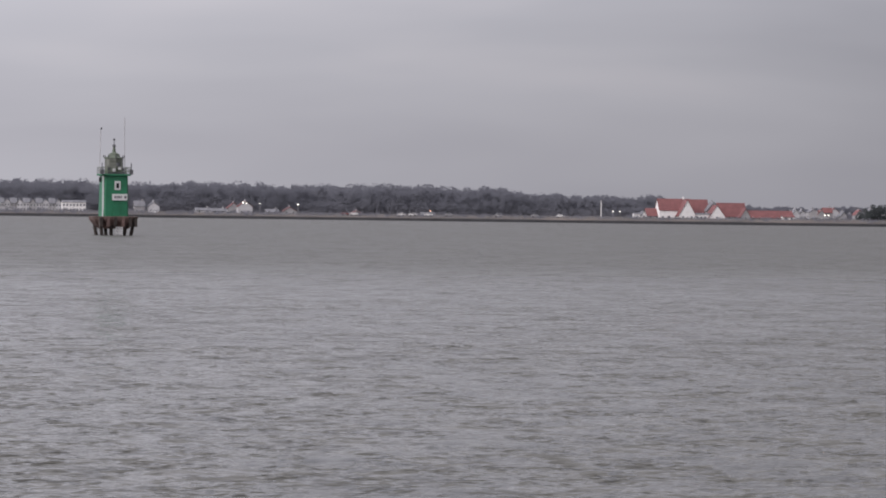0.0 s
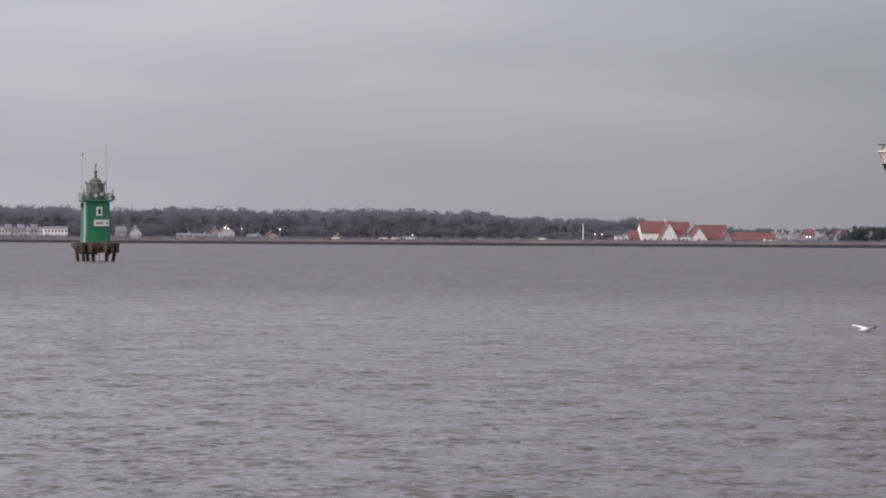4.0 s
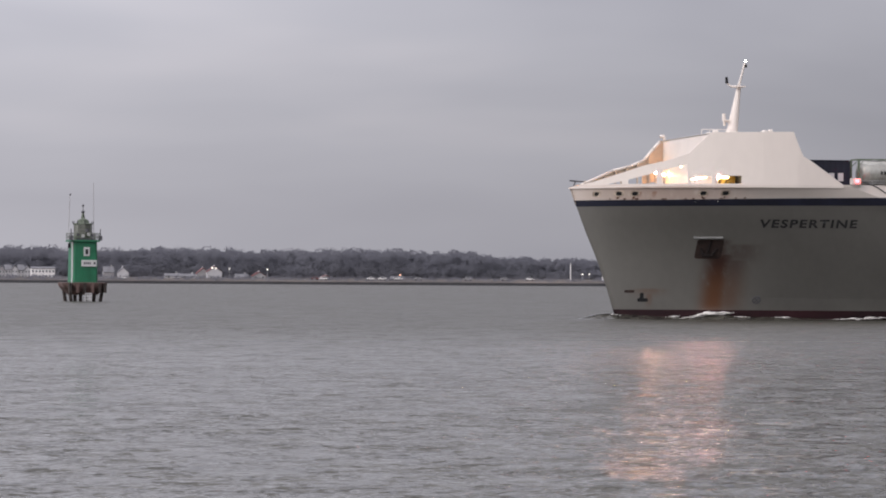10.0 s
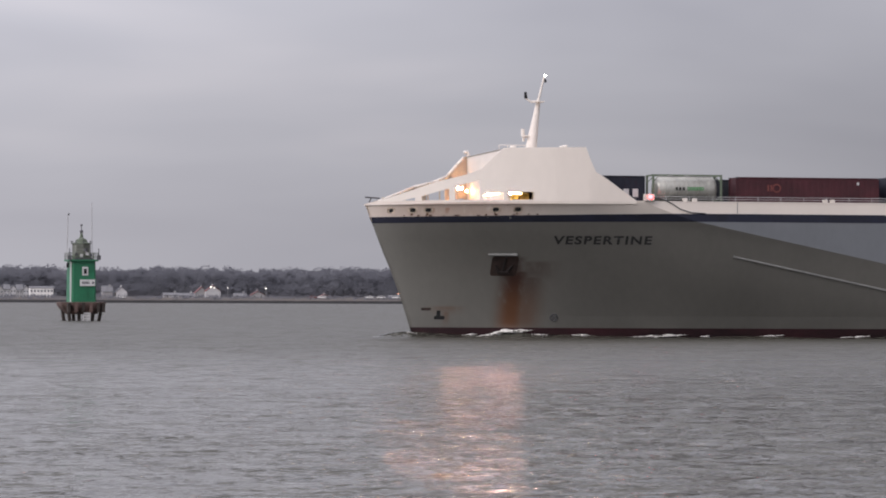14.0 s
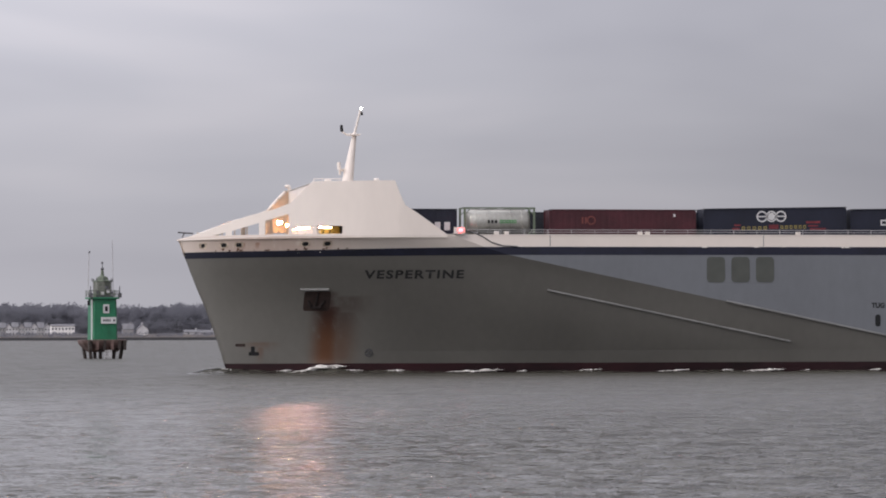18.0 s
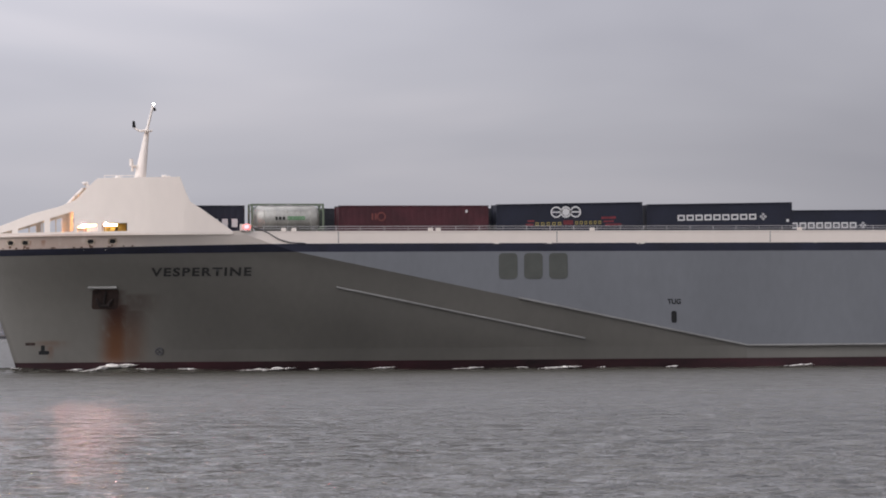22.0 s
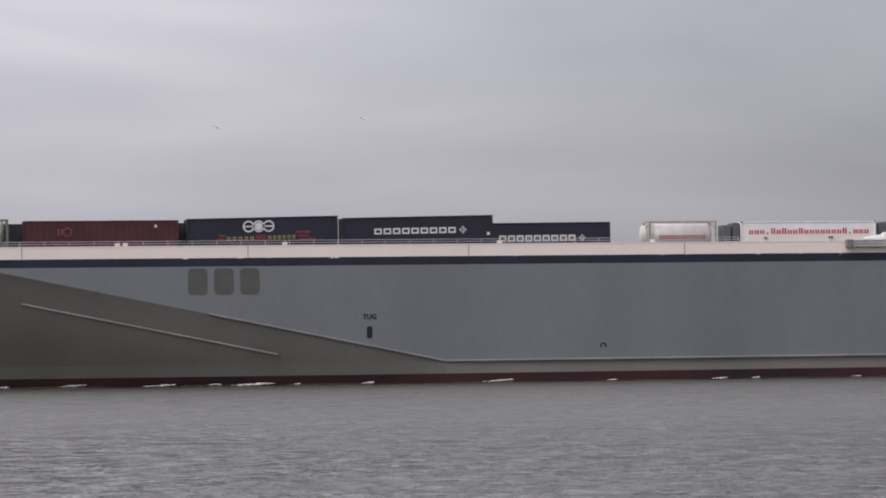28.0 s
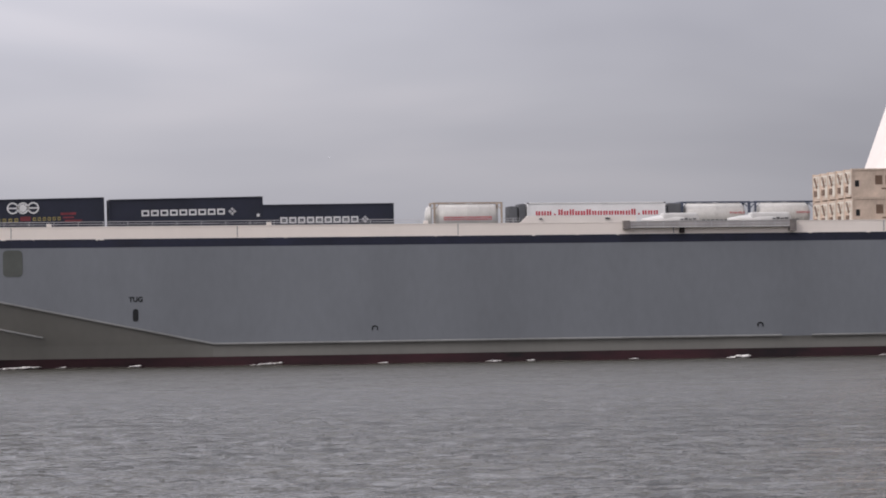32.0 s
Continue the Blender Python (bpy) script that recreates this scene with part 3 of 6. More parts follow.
for x, z in ((7.15, 6.75), (8.6, 6.7)):
    add_rod(bm, on_hull(x, z, 0.0), on_hull(x * 0.6 + 7.87 * 0.4, 6.25, 0.0), 0.1, 0.2)
add_rod(bm, on_hull(7.4, 6.1, 0.0), on_hull(8.35, 6.1, 0.0), 0.2)
part("anchor", bm, RUST_DARK, pocket, "rusted stockless anchor, darkened as if shaded by a recess")
bm = bmesh.new()
for i in range(16):
    a, b = radians(i * 22.5), radians(i * 22.5 + 22.5)
    add_rod(bm, on_hull(12.9 + 0.33 * math.cos(a), 1.9 + 0.33 * math.sin(a), 0.02), on_hull(12.9 + 0.33 * math.cos(b), 1.9 + 0.33 * math.sin(b), 0.02), 0.05, seg=6)
for a in (45, 135):
    c, s = 0.3 * math.cos(radians(a)), 0.3 * math.sin(radians(a))
    add_rod(bm, on_hull(12.9 - c, 1.9 - s, 0.02), on_hull(12.9 + c, 1.9 + s, 0.02), 0.05, seg=6)
part("thruster_mark", bm, DARK_GREY, ship, "faded dark ringed thruster mark")
part("bulb_mark", hull_plate(2.15, 3.1, 1.66, 2.0, 0.02, 0.12), BLACK, ship, "black bulbous bow mark")
part("bulb_mark", hull_plate(2.36, 2.7, 1.95, 2.5, 0.025, 0.08), BLACK, ship, "black bulbous bow mark")
part("bulb_mark", hull_plate(0.95, 1.85, 2.5, 2.76, 0.02, 0.1), POCKET, ship, "rust-blackened mark")
# Fairlead holes are not cut; black plates imitate the dark inside them.
for x, w in ((-2.22, 0.24), (-0.5, 0.3), (0.74, 0.3), (6.36, 0.34), (8.26, 0.34)):
    lead = part("fairlead", hull_plate(x - w - 0.08, x + w + 0.08, 11.5, 12.06, 0.035, 0.2), STAINED, ship, "rust-stained panama fairlead")
    part("hole_shade_plate", hull_plate(x - w + 0.08, x + w - 0.08, 11.6, 11.96, 0.045, 0.14), BLACK, lead)

# worn paint along the edges of the stripe
worn = random.Random(21)
for i in range(16):
    x, w = worn.uniform(27, 150), worn.uniform(0.15, 0.5)
    part("paint_chip", hull_plate(x, x + w, 11.37 + worn.uniform(-0.02, 0.06), 11.47, 0.02), WHITE_PLAIN, ship, "white chip in the navy stripe")
for i in range(13):
    x, w = worn.uniform(-1.5, 10.0), worn.uniform(0.08, 0.3)
    z = 11.5 - sag(x, 11.46)
    part("rust_spot", hull_plate(x, x + w, z - 0.02, z + worn.uniform(0.05, 0.13), 0.012, 0.02, 2), RUST, ship, "small rust spot on the white bulwark")
for x, w in ((-0.5, 0.14), (0.74, 0.14), (6.36, 0.1), (8.26, 0.1)):
    part("rust_run", hull_plate(x - w, x + w * 0.4, 11.3, 11.52, 0.014, 0.03, 2), RUST, ship, "rust run under a fairlead")

# railing on the bulwark, with seams in the plating
for s in (-1, 1):
    y = s * (BEAM - 0.12)
    for x in spread(21.5, 93.2, 33):
        rod("rail_post", (x, y, RAIL_Z), (x, y, 12.99), 0.028, GREY_RAIL, ship, seg=6)
    for z in (12.78, 12.99):
        rod("handrail", (20.5, y, z), (93.8, y, z), 0.024, GREY_RAIL, ship, seg=6)
    for x in spread(28.2, 148, 6):
        box("plating_seam", (x - 0.03, x + 0.03, *sorted((s * (BEAM + 0.008), s * (BEAM - 0.1))), 11.5, RAIL_Z), DARK_GREY, ship)
for x in (23.3, 24.2, 36.6, 37.3, 51.5, 71.0, 85.2):
    bm = bmesh.new()
    add_box(bm, x - 0.22, x + 0.22, -BEAM + 0.06, -BEAM + 0.4, RAIL_Z, RAIL_Z + 0.3, bevel=0.05)
    part("deck_box", bm, WHITE_PLAIN, ship)
# port sidelight and the cable beside it
lamp_box = part("sidelight_box", hull_plate(19.35, 20.3, 12.62, 13.2, 0.35), WHITE_PLAIN, ship, "white sidelight screen")
bm = bmesh.new()
add_box(bm, 19.75, 20.1, -13.06, -12.9, 12.8, 13.08, bevel=0.04)
part("red_lamp", bm, LAMP_RED, lamp_box, "glowing red port sidelight")
bm = bmesh.new()
cable = [(20.3, 12.9), (21.3, 12.7), (22.1, 12.3), (22.8, 11.85), (23.8, 11.55), (25.2, 11.48)]
for a, b in zip(cable, cable[1:]):
    add_rod(bm, on_hull(a[0], a[1], 0.05), on_hull(b[0], b[1], 0.05), 0.05, seg=6)
part("cable", bm, DARK_GREY, ship)

# mast
mast = rod("mast", (11.5, 0, 17.4), (12.25, 0, 22.3), 0.58, WHITE_PLAIN, ship, "tapered white foremast", r1=0.2, seg=14)
rod("mast_pole", (12.2, 0, 22.2), (12.8, 0, 24.55), 0.13, WHITE_PLAIN, mast, r1=0.09)
bm = bmesh.new()
add_rod(bm, (12.4, 0, 22.3), (11.5, 0, 22.25), 0.1)
add_rod(bm, (11.5, 0, 22.25), (11.05, 0, 22.55), 0.09)
add_box(bm, 11.7, 12.7, -0.8, 0.8, 22.18, 22.28)
part("yard", bm, WHITE_PLAIN, mast)
bm = bmesh.new()
add_rod(bm, (11.05, 0, 22.55), (11.0, 0, 23.15), 0.16, 0.12)
part("signal_lamp", bm, BLACK, mast, "black unlit signal lamp")
bm = bmesh.new()
add_rod(bm, (12.98, 0.15, 24.1), (12.93, 0.15, 24.4), 0.13, 0.1)
part("shade", bm, BLACK, mast)
bm = bmesh.new()
bmesh.ops.create_icosphere(bm, subdivisions=2, radius=0.11, matrix=Matrix.Translation((12.86, -0.05, 24.72)))
part("masthead_light", bm, LAMP_MAST, mast, "bright white masthead light")
bm = bmesh.new()
add_box(bm, 10.75, 11.2, -0.5, 0.5, 18.95, 19.05)
add_rod(bm, (10.8, 0, 19.0), (10.75, 0, 19.65), 0.2, 0.16)
add_rod(bm, (10.9, 0.3, 18.5), (10.9, 0.3, 19.0), 0.12)
add_rod(bm, (10.9, 0, 18.95), (11.6, 0, 18.7), 0.07)
part("radar_platform", bm, WHITE_PLAIN, mast)
for x, y, s in ((9.6, -2.0, 0.75), (10.2, 2.5, 0.7), (14.0, -3.5, 0.7), (12.9, 3.0, 0.6), (7.4, 9.6, 0.75), (13.2, -8.0, 0.5)):
    bm = bmesh.new()
    add_rod(bm, (x, y, 17.35), (x, y, 17.35 + 0.55 * s), 0.16)
    add_rod(bm, (x, y, 17.35 + 0.55 * s), (x - 0.3 * s, y, 17.35 + 0.72 * s), 0.16)
    add_rod(bm, (x - 0.3 * s, y, 17.35 + 0.72 * s), (x - 0.5 * s, y, 17.35 + 0.5 * s), 0.17, 0.22)
    part("vent", bm, WHITE_PLAIN, ship, "white gooseneck vent")
bm = bmesh.new()
for x in spread(8.2, 11.4, 4):
    add_rod(bm, (x, -1.4, 17.4), (x, -1.4, 18.05), 0.03, seg=6)
add_rod(bm, (8.2, -1.4, 18.05), (11.4, -1.4, 18.05), 0.03, seg=6)
part("roof_rail", bm, WHITE_PLAIN, ship)
bm = bmesh.new()
add_rod(bm, (-3.9, 0, 12.6), (-3.7, 0, 13.05), 0.06)
add_rod(bm, (-4.3, 0, 13.08), (-2.9, 0, 12.98), 0.07)
part("bow_fitting", bm, DARK_GREY, ship)
for x in (-2.2, -0.9, 0.4, 1.7, 3.0, 4.3, 5.6):
    y = half_breadth(x, 12.55) - 0.16
    top = max(12.7, 12.6 + (x + 4.4) * 0.30)
    bm = bmesh.new()
    add_box(bm, x - 0.05, x + 0.05, y - 0.3, y, DECK_Z, top - 0.1)
    part("stiffener", bm, WARM_INNER, ship, "plate stiffener tinted for lamplight and shade")

# mooring deck: floodlights, winches and posts behind the side plates
def floodlight(x, y, z, shield, r, paint):
    """A lamp on a post in an added hood, open to port, that keeps its light off the bulkhead; shield is how far the
    hood's forward cheek reaches out.
    """
    post = rod("floodlight_post", (x, y + 0.3, DECK_Z), (x, y + 0.3, z + 0.1), 0.05, WARM_INNER, ship)
    bm = bmesh.new()
    bmesh.ops.create_icosphere(bm, subdivisions=2, radius=r, matrix=Matrix.Translation((x, y, z)))
    part("lamp", bm, paint, post, "glaring warm floodlight")
    bm = bmesh.new()
    add_box(bm, x - 0.17, x + 0.17, y + 0.14, y + 0.18, z - 0.16, z + 0.16)
    add_box(bm, x - 0.15, x - 0.13, y - shield, y + 0.18, z - 0.16, z + 0.16)
    add_box(bm, x + 0.17, x + 0.19, y - 1.5, y + 0.18, z - 0.16, z + 0.16)
    for h, reach in ((z - 0.18, 0.2), (z + 0.16, 0.9)):
        add_box(bm, x - 0.15, x + 0.19, y - reach, y + 0.18, h, h + 0.02)
    part("hood", bm, DARK_GREY, post, "dark hood added to keep light off the bulkhead")


floodlight(6.1, 7.9, 14.25, 0.12, 0.1, LAMP)
# Added lamps and hoods that shape the glitter path on the water.
for x, y, z in ((5.8, -8.36, 13.2), (7.7, -9.25, 13.27)):
    bm = bmesh.new()
    bmesh.ops.create_icosphere(bm, subdivisions=2, radius=0.025, matrix=Matrix.Translation((x, y, z)))
    bracket = rod("lamp_bracket", (x, y + 0.17, DECK_Z), (x, y + 0.17, z), 0.04, WHITE_PLAIN, ship)
    part("floodlight", bm, LAMP_GLITTER, bracket, "small lamp added to cast the bays' glitter on the water")
    bm = bmesh.new()
    add_box(bm, x - 0.12, x + 0.12, y + 0.1, y + 0.12, z - 0.1, z + 0.1)
    for e in (-0.12, 0.1):
        add_box(bm, x + e, x + e + 0.02, y - 0.22, y + 0.1, z - 0.1, z + 0.1)
    add_box(bm, x - 0.12, x + 0.12, y - 0.22, y + 0.12, z + 0.1, z + 0.12)
    add_box(bm, x - 0.16, x + 0.16, y - 0.75, y + 0.12, z - 0.1, z - 0.075)
    part("hood", bm, WHITE_PLAIN, bracket, "white hood added to cut the lamp's light near the hull")
# Extra lamp, added to throw the floodlight's orange spill on plate and bulkhead.
bm = bmesh.new()
bmesh.ops.create_icosphere(bm, subdivisions=2, radius=0.11, matrix=Matrix.Translation((6.85, 7.5, 14.0)))
post = rod("deck_light_post", (6.85, 7.5, 11.0), (6.85, 7.5, 13.9), 0.05, WARM_INNER, ship)
part("spill_lamp", bm, LAMP_SPILL, post, "extra lamp added beside the floodlight for its orange spill")
bm = bmesh.new()
bmesh.ops.create_icosphere(bm, subdivisions=2, radius=0.09, matrix=Matrix.Translation((7.1, 2.0, 14.6)))
bracket = box("lamp_bracket", (7.14, 7.3, 1.96, 2.04, 14.56, 14.64), WHITE_PLAIN, ship)
part("bulkhead_lamp", bm, LAMP_BAY, bracket, "small lit lamp on the bulkhead")
# A glowing box stands in for the glaring interior behind this bay.
bm = bmesh.new()
add_box(bm, 5.3, 6.95, -8.1, -7.85, 13.1, 13.38, bevel=0.08)
for q in bm.verts:
    q.co.z += (q.co.x - 6.1) * 0.1
part("bay_glow", bm, BAY_GLARE, ship, "glowing box in place of the bay's brightly lit interior")
bm = bmesh.new()
add_box(bm, 7.55, 8.75, -9.1, -8.85, 13.18, 13.36, bevel=0.05)
part("bay_glow", bm, LAMP_BAY, ship, "warm fluorescent deck lamp")
for x, y in ((6.0, -6.9), (9.1, -6.6), (1.6, -1.6)):
    bm = bmesh.new()
    add_box(bm, x - 0.7, x + 0.7, y - 0.5, y + 0.5, DECK_Z, DECK_Z + 0.8, bevel=0.05)
    winch = part("winch", bm, YELLOW, ship, "yellow mooring winch")
    rod("drum", (x - 0.6, y, DECK_Z + 1.25), (x + 0.6, y, DECK_Z + 1.25), 0.46, CREAM, winch, seg=16)
    for q in (x - 0.66, x + 0.6):
        rod("drum_flange", (q, y, DECK_Z + 1.25), (q + 0.06, y, DECK_Z + 1.25), 0.54, YELLOW, winch, seg=16)
bm = bmesh.new()
add_box(bm, 7.62, 9.62, -8.3, -7.7, DECK_Z, 13.12, bevel=0.06)
add_box(bm, 8.75, 9.62, -8.3, -7.7, 13.0, 13.4, bevel=0.05)
unit_box = part("hydraulic_unit", bm, YELLOW, ship, "yellow-brown hydraulic unit")
for x in (7.9, 8.5):
    rod("hose", (x, -8.34, 12.3), (x + 0.25, -8.34, 13.05), 0.05, BLACK, unit_box)
box("boundary_wall", (9.9, 13.9, -8.3, -8.1, DECK_Z, 17.2), CREAM, ship)

# gangway and rescue craft on the port side, accommodation aft
gangway = box("gangway", (103.6, 119.3, -13.15, -12.65, 12.0, 12.6), surface("gangway_grey", (0.36, 0.335, 0.32), rough=0.75, vary=0.2, grain=0.6), ship, "grey folded aluminium gangway", bevel=0.04)
for x, z in ((103.3, 11.9), (118.9, 11.62)):
    box("bracket", (x, x + 0.6, -13.22, -12.6, z, 12.66), surface("stowage_grey", (0.16, 0.14, 0.13), rough=0.8, vary=0.4, grain=1.0), gangway, "dirty grey stowage bracket")
for z in (12.02, 12.3, 12.56):
    box("gangway_rail", (103.9, 118.9, -13.2, -13.15, z, z + 0.05), GREY_RAIL, gangway)
for x in spread(105.5, 117.5, 8):
    box("gangway_post", (x - 0.03, x + 0.03, -13.19, -13.15, 12.0, 12.6), GREY_RAIL, gangway)
box("fender_bracket", (108.6, 109.0, -13.0, -12.6, 11.5, 12.05), RUST_DARK, gangway, "rusty support under the gangway")
# raised screen forward of the gangway
bm = bmesh.new()
ring = [[bm.verts.new((x, y, z)) for x, z in ((93.7, 12.5), (104.6, 12.5), (104.6, 13.12), (94.5, 13.2))] for y in (-BEAM - 0.004, -BEAM + 0.12)]
for i in range(4):
    bm.faces.new((ring[0][i], ring[0][(i + 1) % 4], ring[1][(i + 1) % 4], ring[1][i]))
bm.faces.new(ring[0])
bm.faces.new(ring[1])
bmesh.ops.recalc_face_normals(bm, faces=bm.faces)
screen = part("raised_screen", bm, WHITE_PLAIN, ship, "white raised screen plate on the bulwark")
for x, w in ((95.7, 0.12), (101.9, 0.2)):
    box("cleat", (x - w, x + w, -BEAM - 0.16, -BEAM, 12.86, 12.98), DARK_GREY, screen)


LIFEBOAT = surface("chalky_lifeboat_paint", (0.56, 0.54, 0.51), rough=0.6, vary=0.15, grain=0.6)


def rescue_craft(x0, x1):
    bm = bmesh.new()
    k, m = 14, 12
    rings = []
    for i in range(k + 1):
        u = i / k
        s = max(0.12, math.sin(math.pi * min(1, 0.08 + u * 0.86)) ** 0.4) * (1 - 0.55 * (1 - u) ** 3)
        rings.append([bm.verts.new((x0 + (x1 - x0) * u, -11.9 + 0.8 * s * math.cos(2 * math.pi * j / m), 12.72 + 0.55 * s * math.sin(2 * math.pi * j / m))) for j in range(m)])
    for a, b in zip(rings, rings[1:]):
        for j in range(m):
            bm.faces.new((a[j], a[(j + 1) % m], b[(j + 1) % m], b[j]))
    bm.faces.new(rings[0])
    bm.faces.new(rings[-1])
    bmesh.ops.recalc_face_normals(bm, faces=bm.faces)
    hull = part("lifeboat", bm, LIFEBOAT, ship, "white enclosed lifeboat", smooth=True)
    rod("davit_arm", (x0 + 1.5, -11.2, DECK_Z), (x0 + 1.7, -11.8, 12.6), 0.12, WHITE_PLAIN, hull)
    rod("davit_arm", (x1 - 1.0, -11.2, DECK_Z), (x1 - 0.8, -11.8, 12.6), 0.12, WHITE_PLAIN, hull)
    box("cabin", (x0 + (x1 - x0) * 0.34, x0 + (x1 - x0) * 0.97, -12.55, -11.3, 12.7, 13.36), LIFEBOAT, hull, "low white canopy", bevel=0.2)
    for i, h in enumerate((0.1, 0.16, 0.08, 0.13)):
        box("marking", (x1 - 1.9 + 0.4 * i, x1 - 1.62 + 0.4 * i, -12.72, -12.6, 12.72, 12.72 + h), DARK_GREY, hull)


rescue_craft(105.3, 110.6)
rescue_craft(113.4, 119.3)
bm = bmesh.new()
tower = [(131.2, 17.2), (134.3, 25.4), (135.5, 28.0), (150.0, 28.0), (150.0, DECK_Z), (131.6, DECK_Z)]
ring = [[bm.verts.new((x, y, z)) for x, z in tower] for y in (-4.0, 4.0)]
for i in range(len(tower)):
    j = (i + 1) % len(tower)
    bm.faces.new((ring[0][i], ring[0][j], ring[1][j], ring[1][i]))
bm.faces.new(ring[0])
bm.faces.new(ring[1])
bmesh.ops.recalc_face_normals(bm, faces=bm.faces)
bmesh.ops.bevel(bm, geom=bm.edges[:], offset=0.15, segments=2, affect="EDGES")
house_block = part("accommodation", bm, WHITE_PLAIN, ship, "white accommodation block with a raked front")
for x in (134.4, 135.4):
    box("window", (x - 0.12, x + 0.12, -4.03, -3.9, 20.4, 20.9), DARK_GREY, house_block)

# ---- cargo on the weather deck; each unit keeps its own place on the ship ----
riders = [(ship, 0, 0, 0, 0)]
NAVY = surface("navy_container_paint", (0.009, 0.011, 0.024), rough=0.7, vary=0.35, grain=0.4, fine=4)
OXIDE = surface("oxide_red_container_paint", (0.056, 0.011, 0.016), rough=0.75, vary=0.35, grain=0.5, fine=4)
OXIDE_FADED = surface("faded_red_marking", (0.16, 0.04, 0.035), rough=0.6, vary=0.3)
TRAILER_WHITE = surface("white_trailer_panel", (0.72, 0.7, 0.68), rough=0.45, vary=0.08, grain=0.5)
REEFER = surface("beige_container_paint", (0.53, 0.415, 0.325), rough=0.8, vary=0.25, grain=0.7, fine=5)
STEEL = surface("stained_tank_steel", (0.4, 0.39, 0.35), rough=0.4, metal=0.4, vary=0.3, grain=0.6, fine=5)
FRAME_GREEN = surface("faded_green_frame", (0.13, 0.16, 0.11), rough=0.6, vary=0.3)
SIGN_WHITE = surface("white_marking", (0.6, 0.59, 0.58), rough=0.6, vary=0.1)
SIGN_RED = surface("red_marking", (0.46, 0.03, 0.05), rough=0.6, vary=0.15)
SIGN_YELLOW = surface("yellow_marking", (0.3, 0.24, 0.07), rough=0.6, vary=0.2)
SIGN_GREEN = surface("green_marking", (0.08, 0.3, 0.1), rough=0.6, vary=0.2)
BROWN_MARK = surface("brown_marking", (0.14, 0.085, 0.055), rough=0.6, vary=0.2)
TYRE = surface("tyre_rubber", (0.015, 0.015, 0.016), rough=0.9, vary=0.3)


def chassis(unit, L, W, z1, wheels=3):
    """A trailer's frame, wheels and landing legs under a load whose floor is at z1."""
    bm = bmesh.new()
    for y in (-0.5, 0.4):
        add_box(bm, 0.3, L - 0.3, W / 2 + y, W / 2 + y + 0.12, z1 - 0.32, z1 - 0.02)
    for x in spread(0.6, L - 0.6, 6):
        add_box(bm, x - 0.06, x + 0.06, 0.1, W - 0.1, z1 - 0.2, z1 - 0.04)
    frame_part = part("chassis", bm, DARK_GREY, unit)
    for i in range(wheels):
        x = L - 1.4 - 1.3 * i
        for y in (0.05, W - 0.4):
            bm = bmesh.new()
            add_rod(bm, (x, y, 0.5), (x, y + 0.35, 0.5), 0.5, seg=18)
            part("wheel", bm, TYRE, frame_part)
    for y in (0.4, W - 0.55):
        box("landing_leg", (2.4, 2.55, y, y + 0.15, 0, z1 - 0.3), DARK_GREY, frame_part)


def corrugated(x0, x1, z0, z1, y, pitch, depth, out):
    """A ribbed steel side in the plane y, its ribs standing out by depth."""
    bm = bmesh.new()
    xs, n = [], int((x1 - x0) / pitch)
    for i in range(n):
        a = x0 + (x1 - x0) * i / n
        w = (x1 - x0) / n
        xs += [(a, 0), (a + w * 0.25, 0), (a + w * 0.38, 1), (a + w * 0.8, 1)]
    xs.append((x1, 0))
    vs = [[bm.verts.new((x, y + out * depth * d, z)) for z in (z0, z1)] for x, d in xs]
    for a, b in zip(vs, vs[1:]):
        bm.faces.new((a[0], b[0], b[1], a[1]) if out < 0 else (a[0], a[1], b[1], b[0]))
    return bm


def ring_mark(x, z, r, w, y):
    bm = bmesh.new()
    k = 20
    loop = [[bm.verts.new((x + q * math.cos(2 * math.pi * i / k), d, z + q * math.sin(2 * math.pi * i / k))) for q, d in ((r - w, y), (r, y), (r, y - 0.016), (r - w, y - 0.016))] for i in range(k)]
    for i in range(k):
        a, b = loop[i], loop[(i + 1) % k]
        for p, q in ((0, 1), (1, 2), (2, 3), (3, 0)):
            bm.faces.new((a[p], a[q], b[q], b[p]))
    bmesh.ops.recalc_face_normals(bm, faces=bm.faces)
    return bm


def blocks(name, paint, unit, label, x0, x1, z0, z1, n, y, fill=0.6):
    """Plain blocks in a row, standing for a company's lettering; each is a part of its own."""
    w = (x1 - x0) / n
    for i in range(n):
        a = x0 + i * w
        if n < 5:
            box(name, (a, a + w * fill, y - 0.012, y + 0.004, z0, z1), paint, unit, label)
            continue
        bar, side = (z1 - z0) * 0.26, w * fill * 0.2
        bm = bmesh.new()
        add_box(bm, a, a + w * fill, y - 0.012, y + 0.004, z0, z0 + bar)
        add_box(bm, a, a + w * fill, y - 0.012, y + 0.004, z1 - bar, z1)
        for q in (a, a + w * fill - side):
            add_box(bm, q, q + side, y - 0.012, y + 0.004, z0 + bar, z1 - bar)
        part(name, bm, paint, unit, label)


def badge(unit, x, z):
    """A dull four-petalled company badge."""
    bm = bmesh.new()
    for dx, dz in ((-0.2, 0), (0.2, 0), (0, -0.2), (0, 0.2)):
        vs = add_box(bm, x + dx - 0.11, x + dx + 0.11, 0.038, 0.054, z + dz - 0.11, z + dz + 0.11)
        for v in vs:
            p, q = v.co.x - x - dx, v.co.z - z - dz
            v.co.x, v.co.z = x + dx + (p - q) * 0.72, z + dz + (p + q) * 0.72
    part("logo", bm, GREY_RAIL, unit, "dull grey company badge")


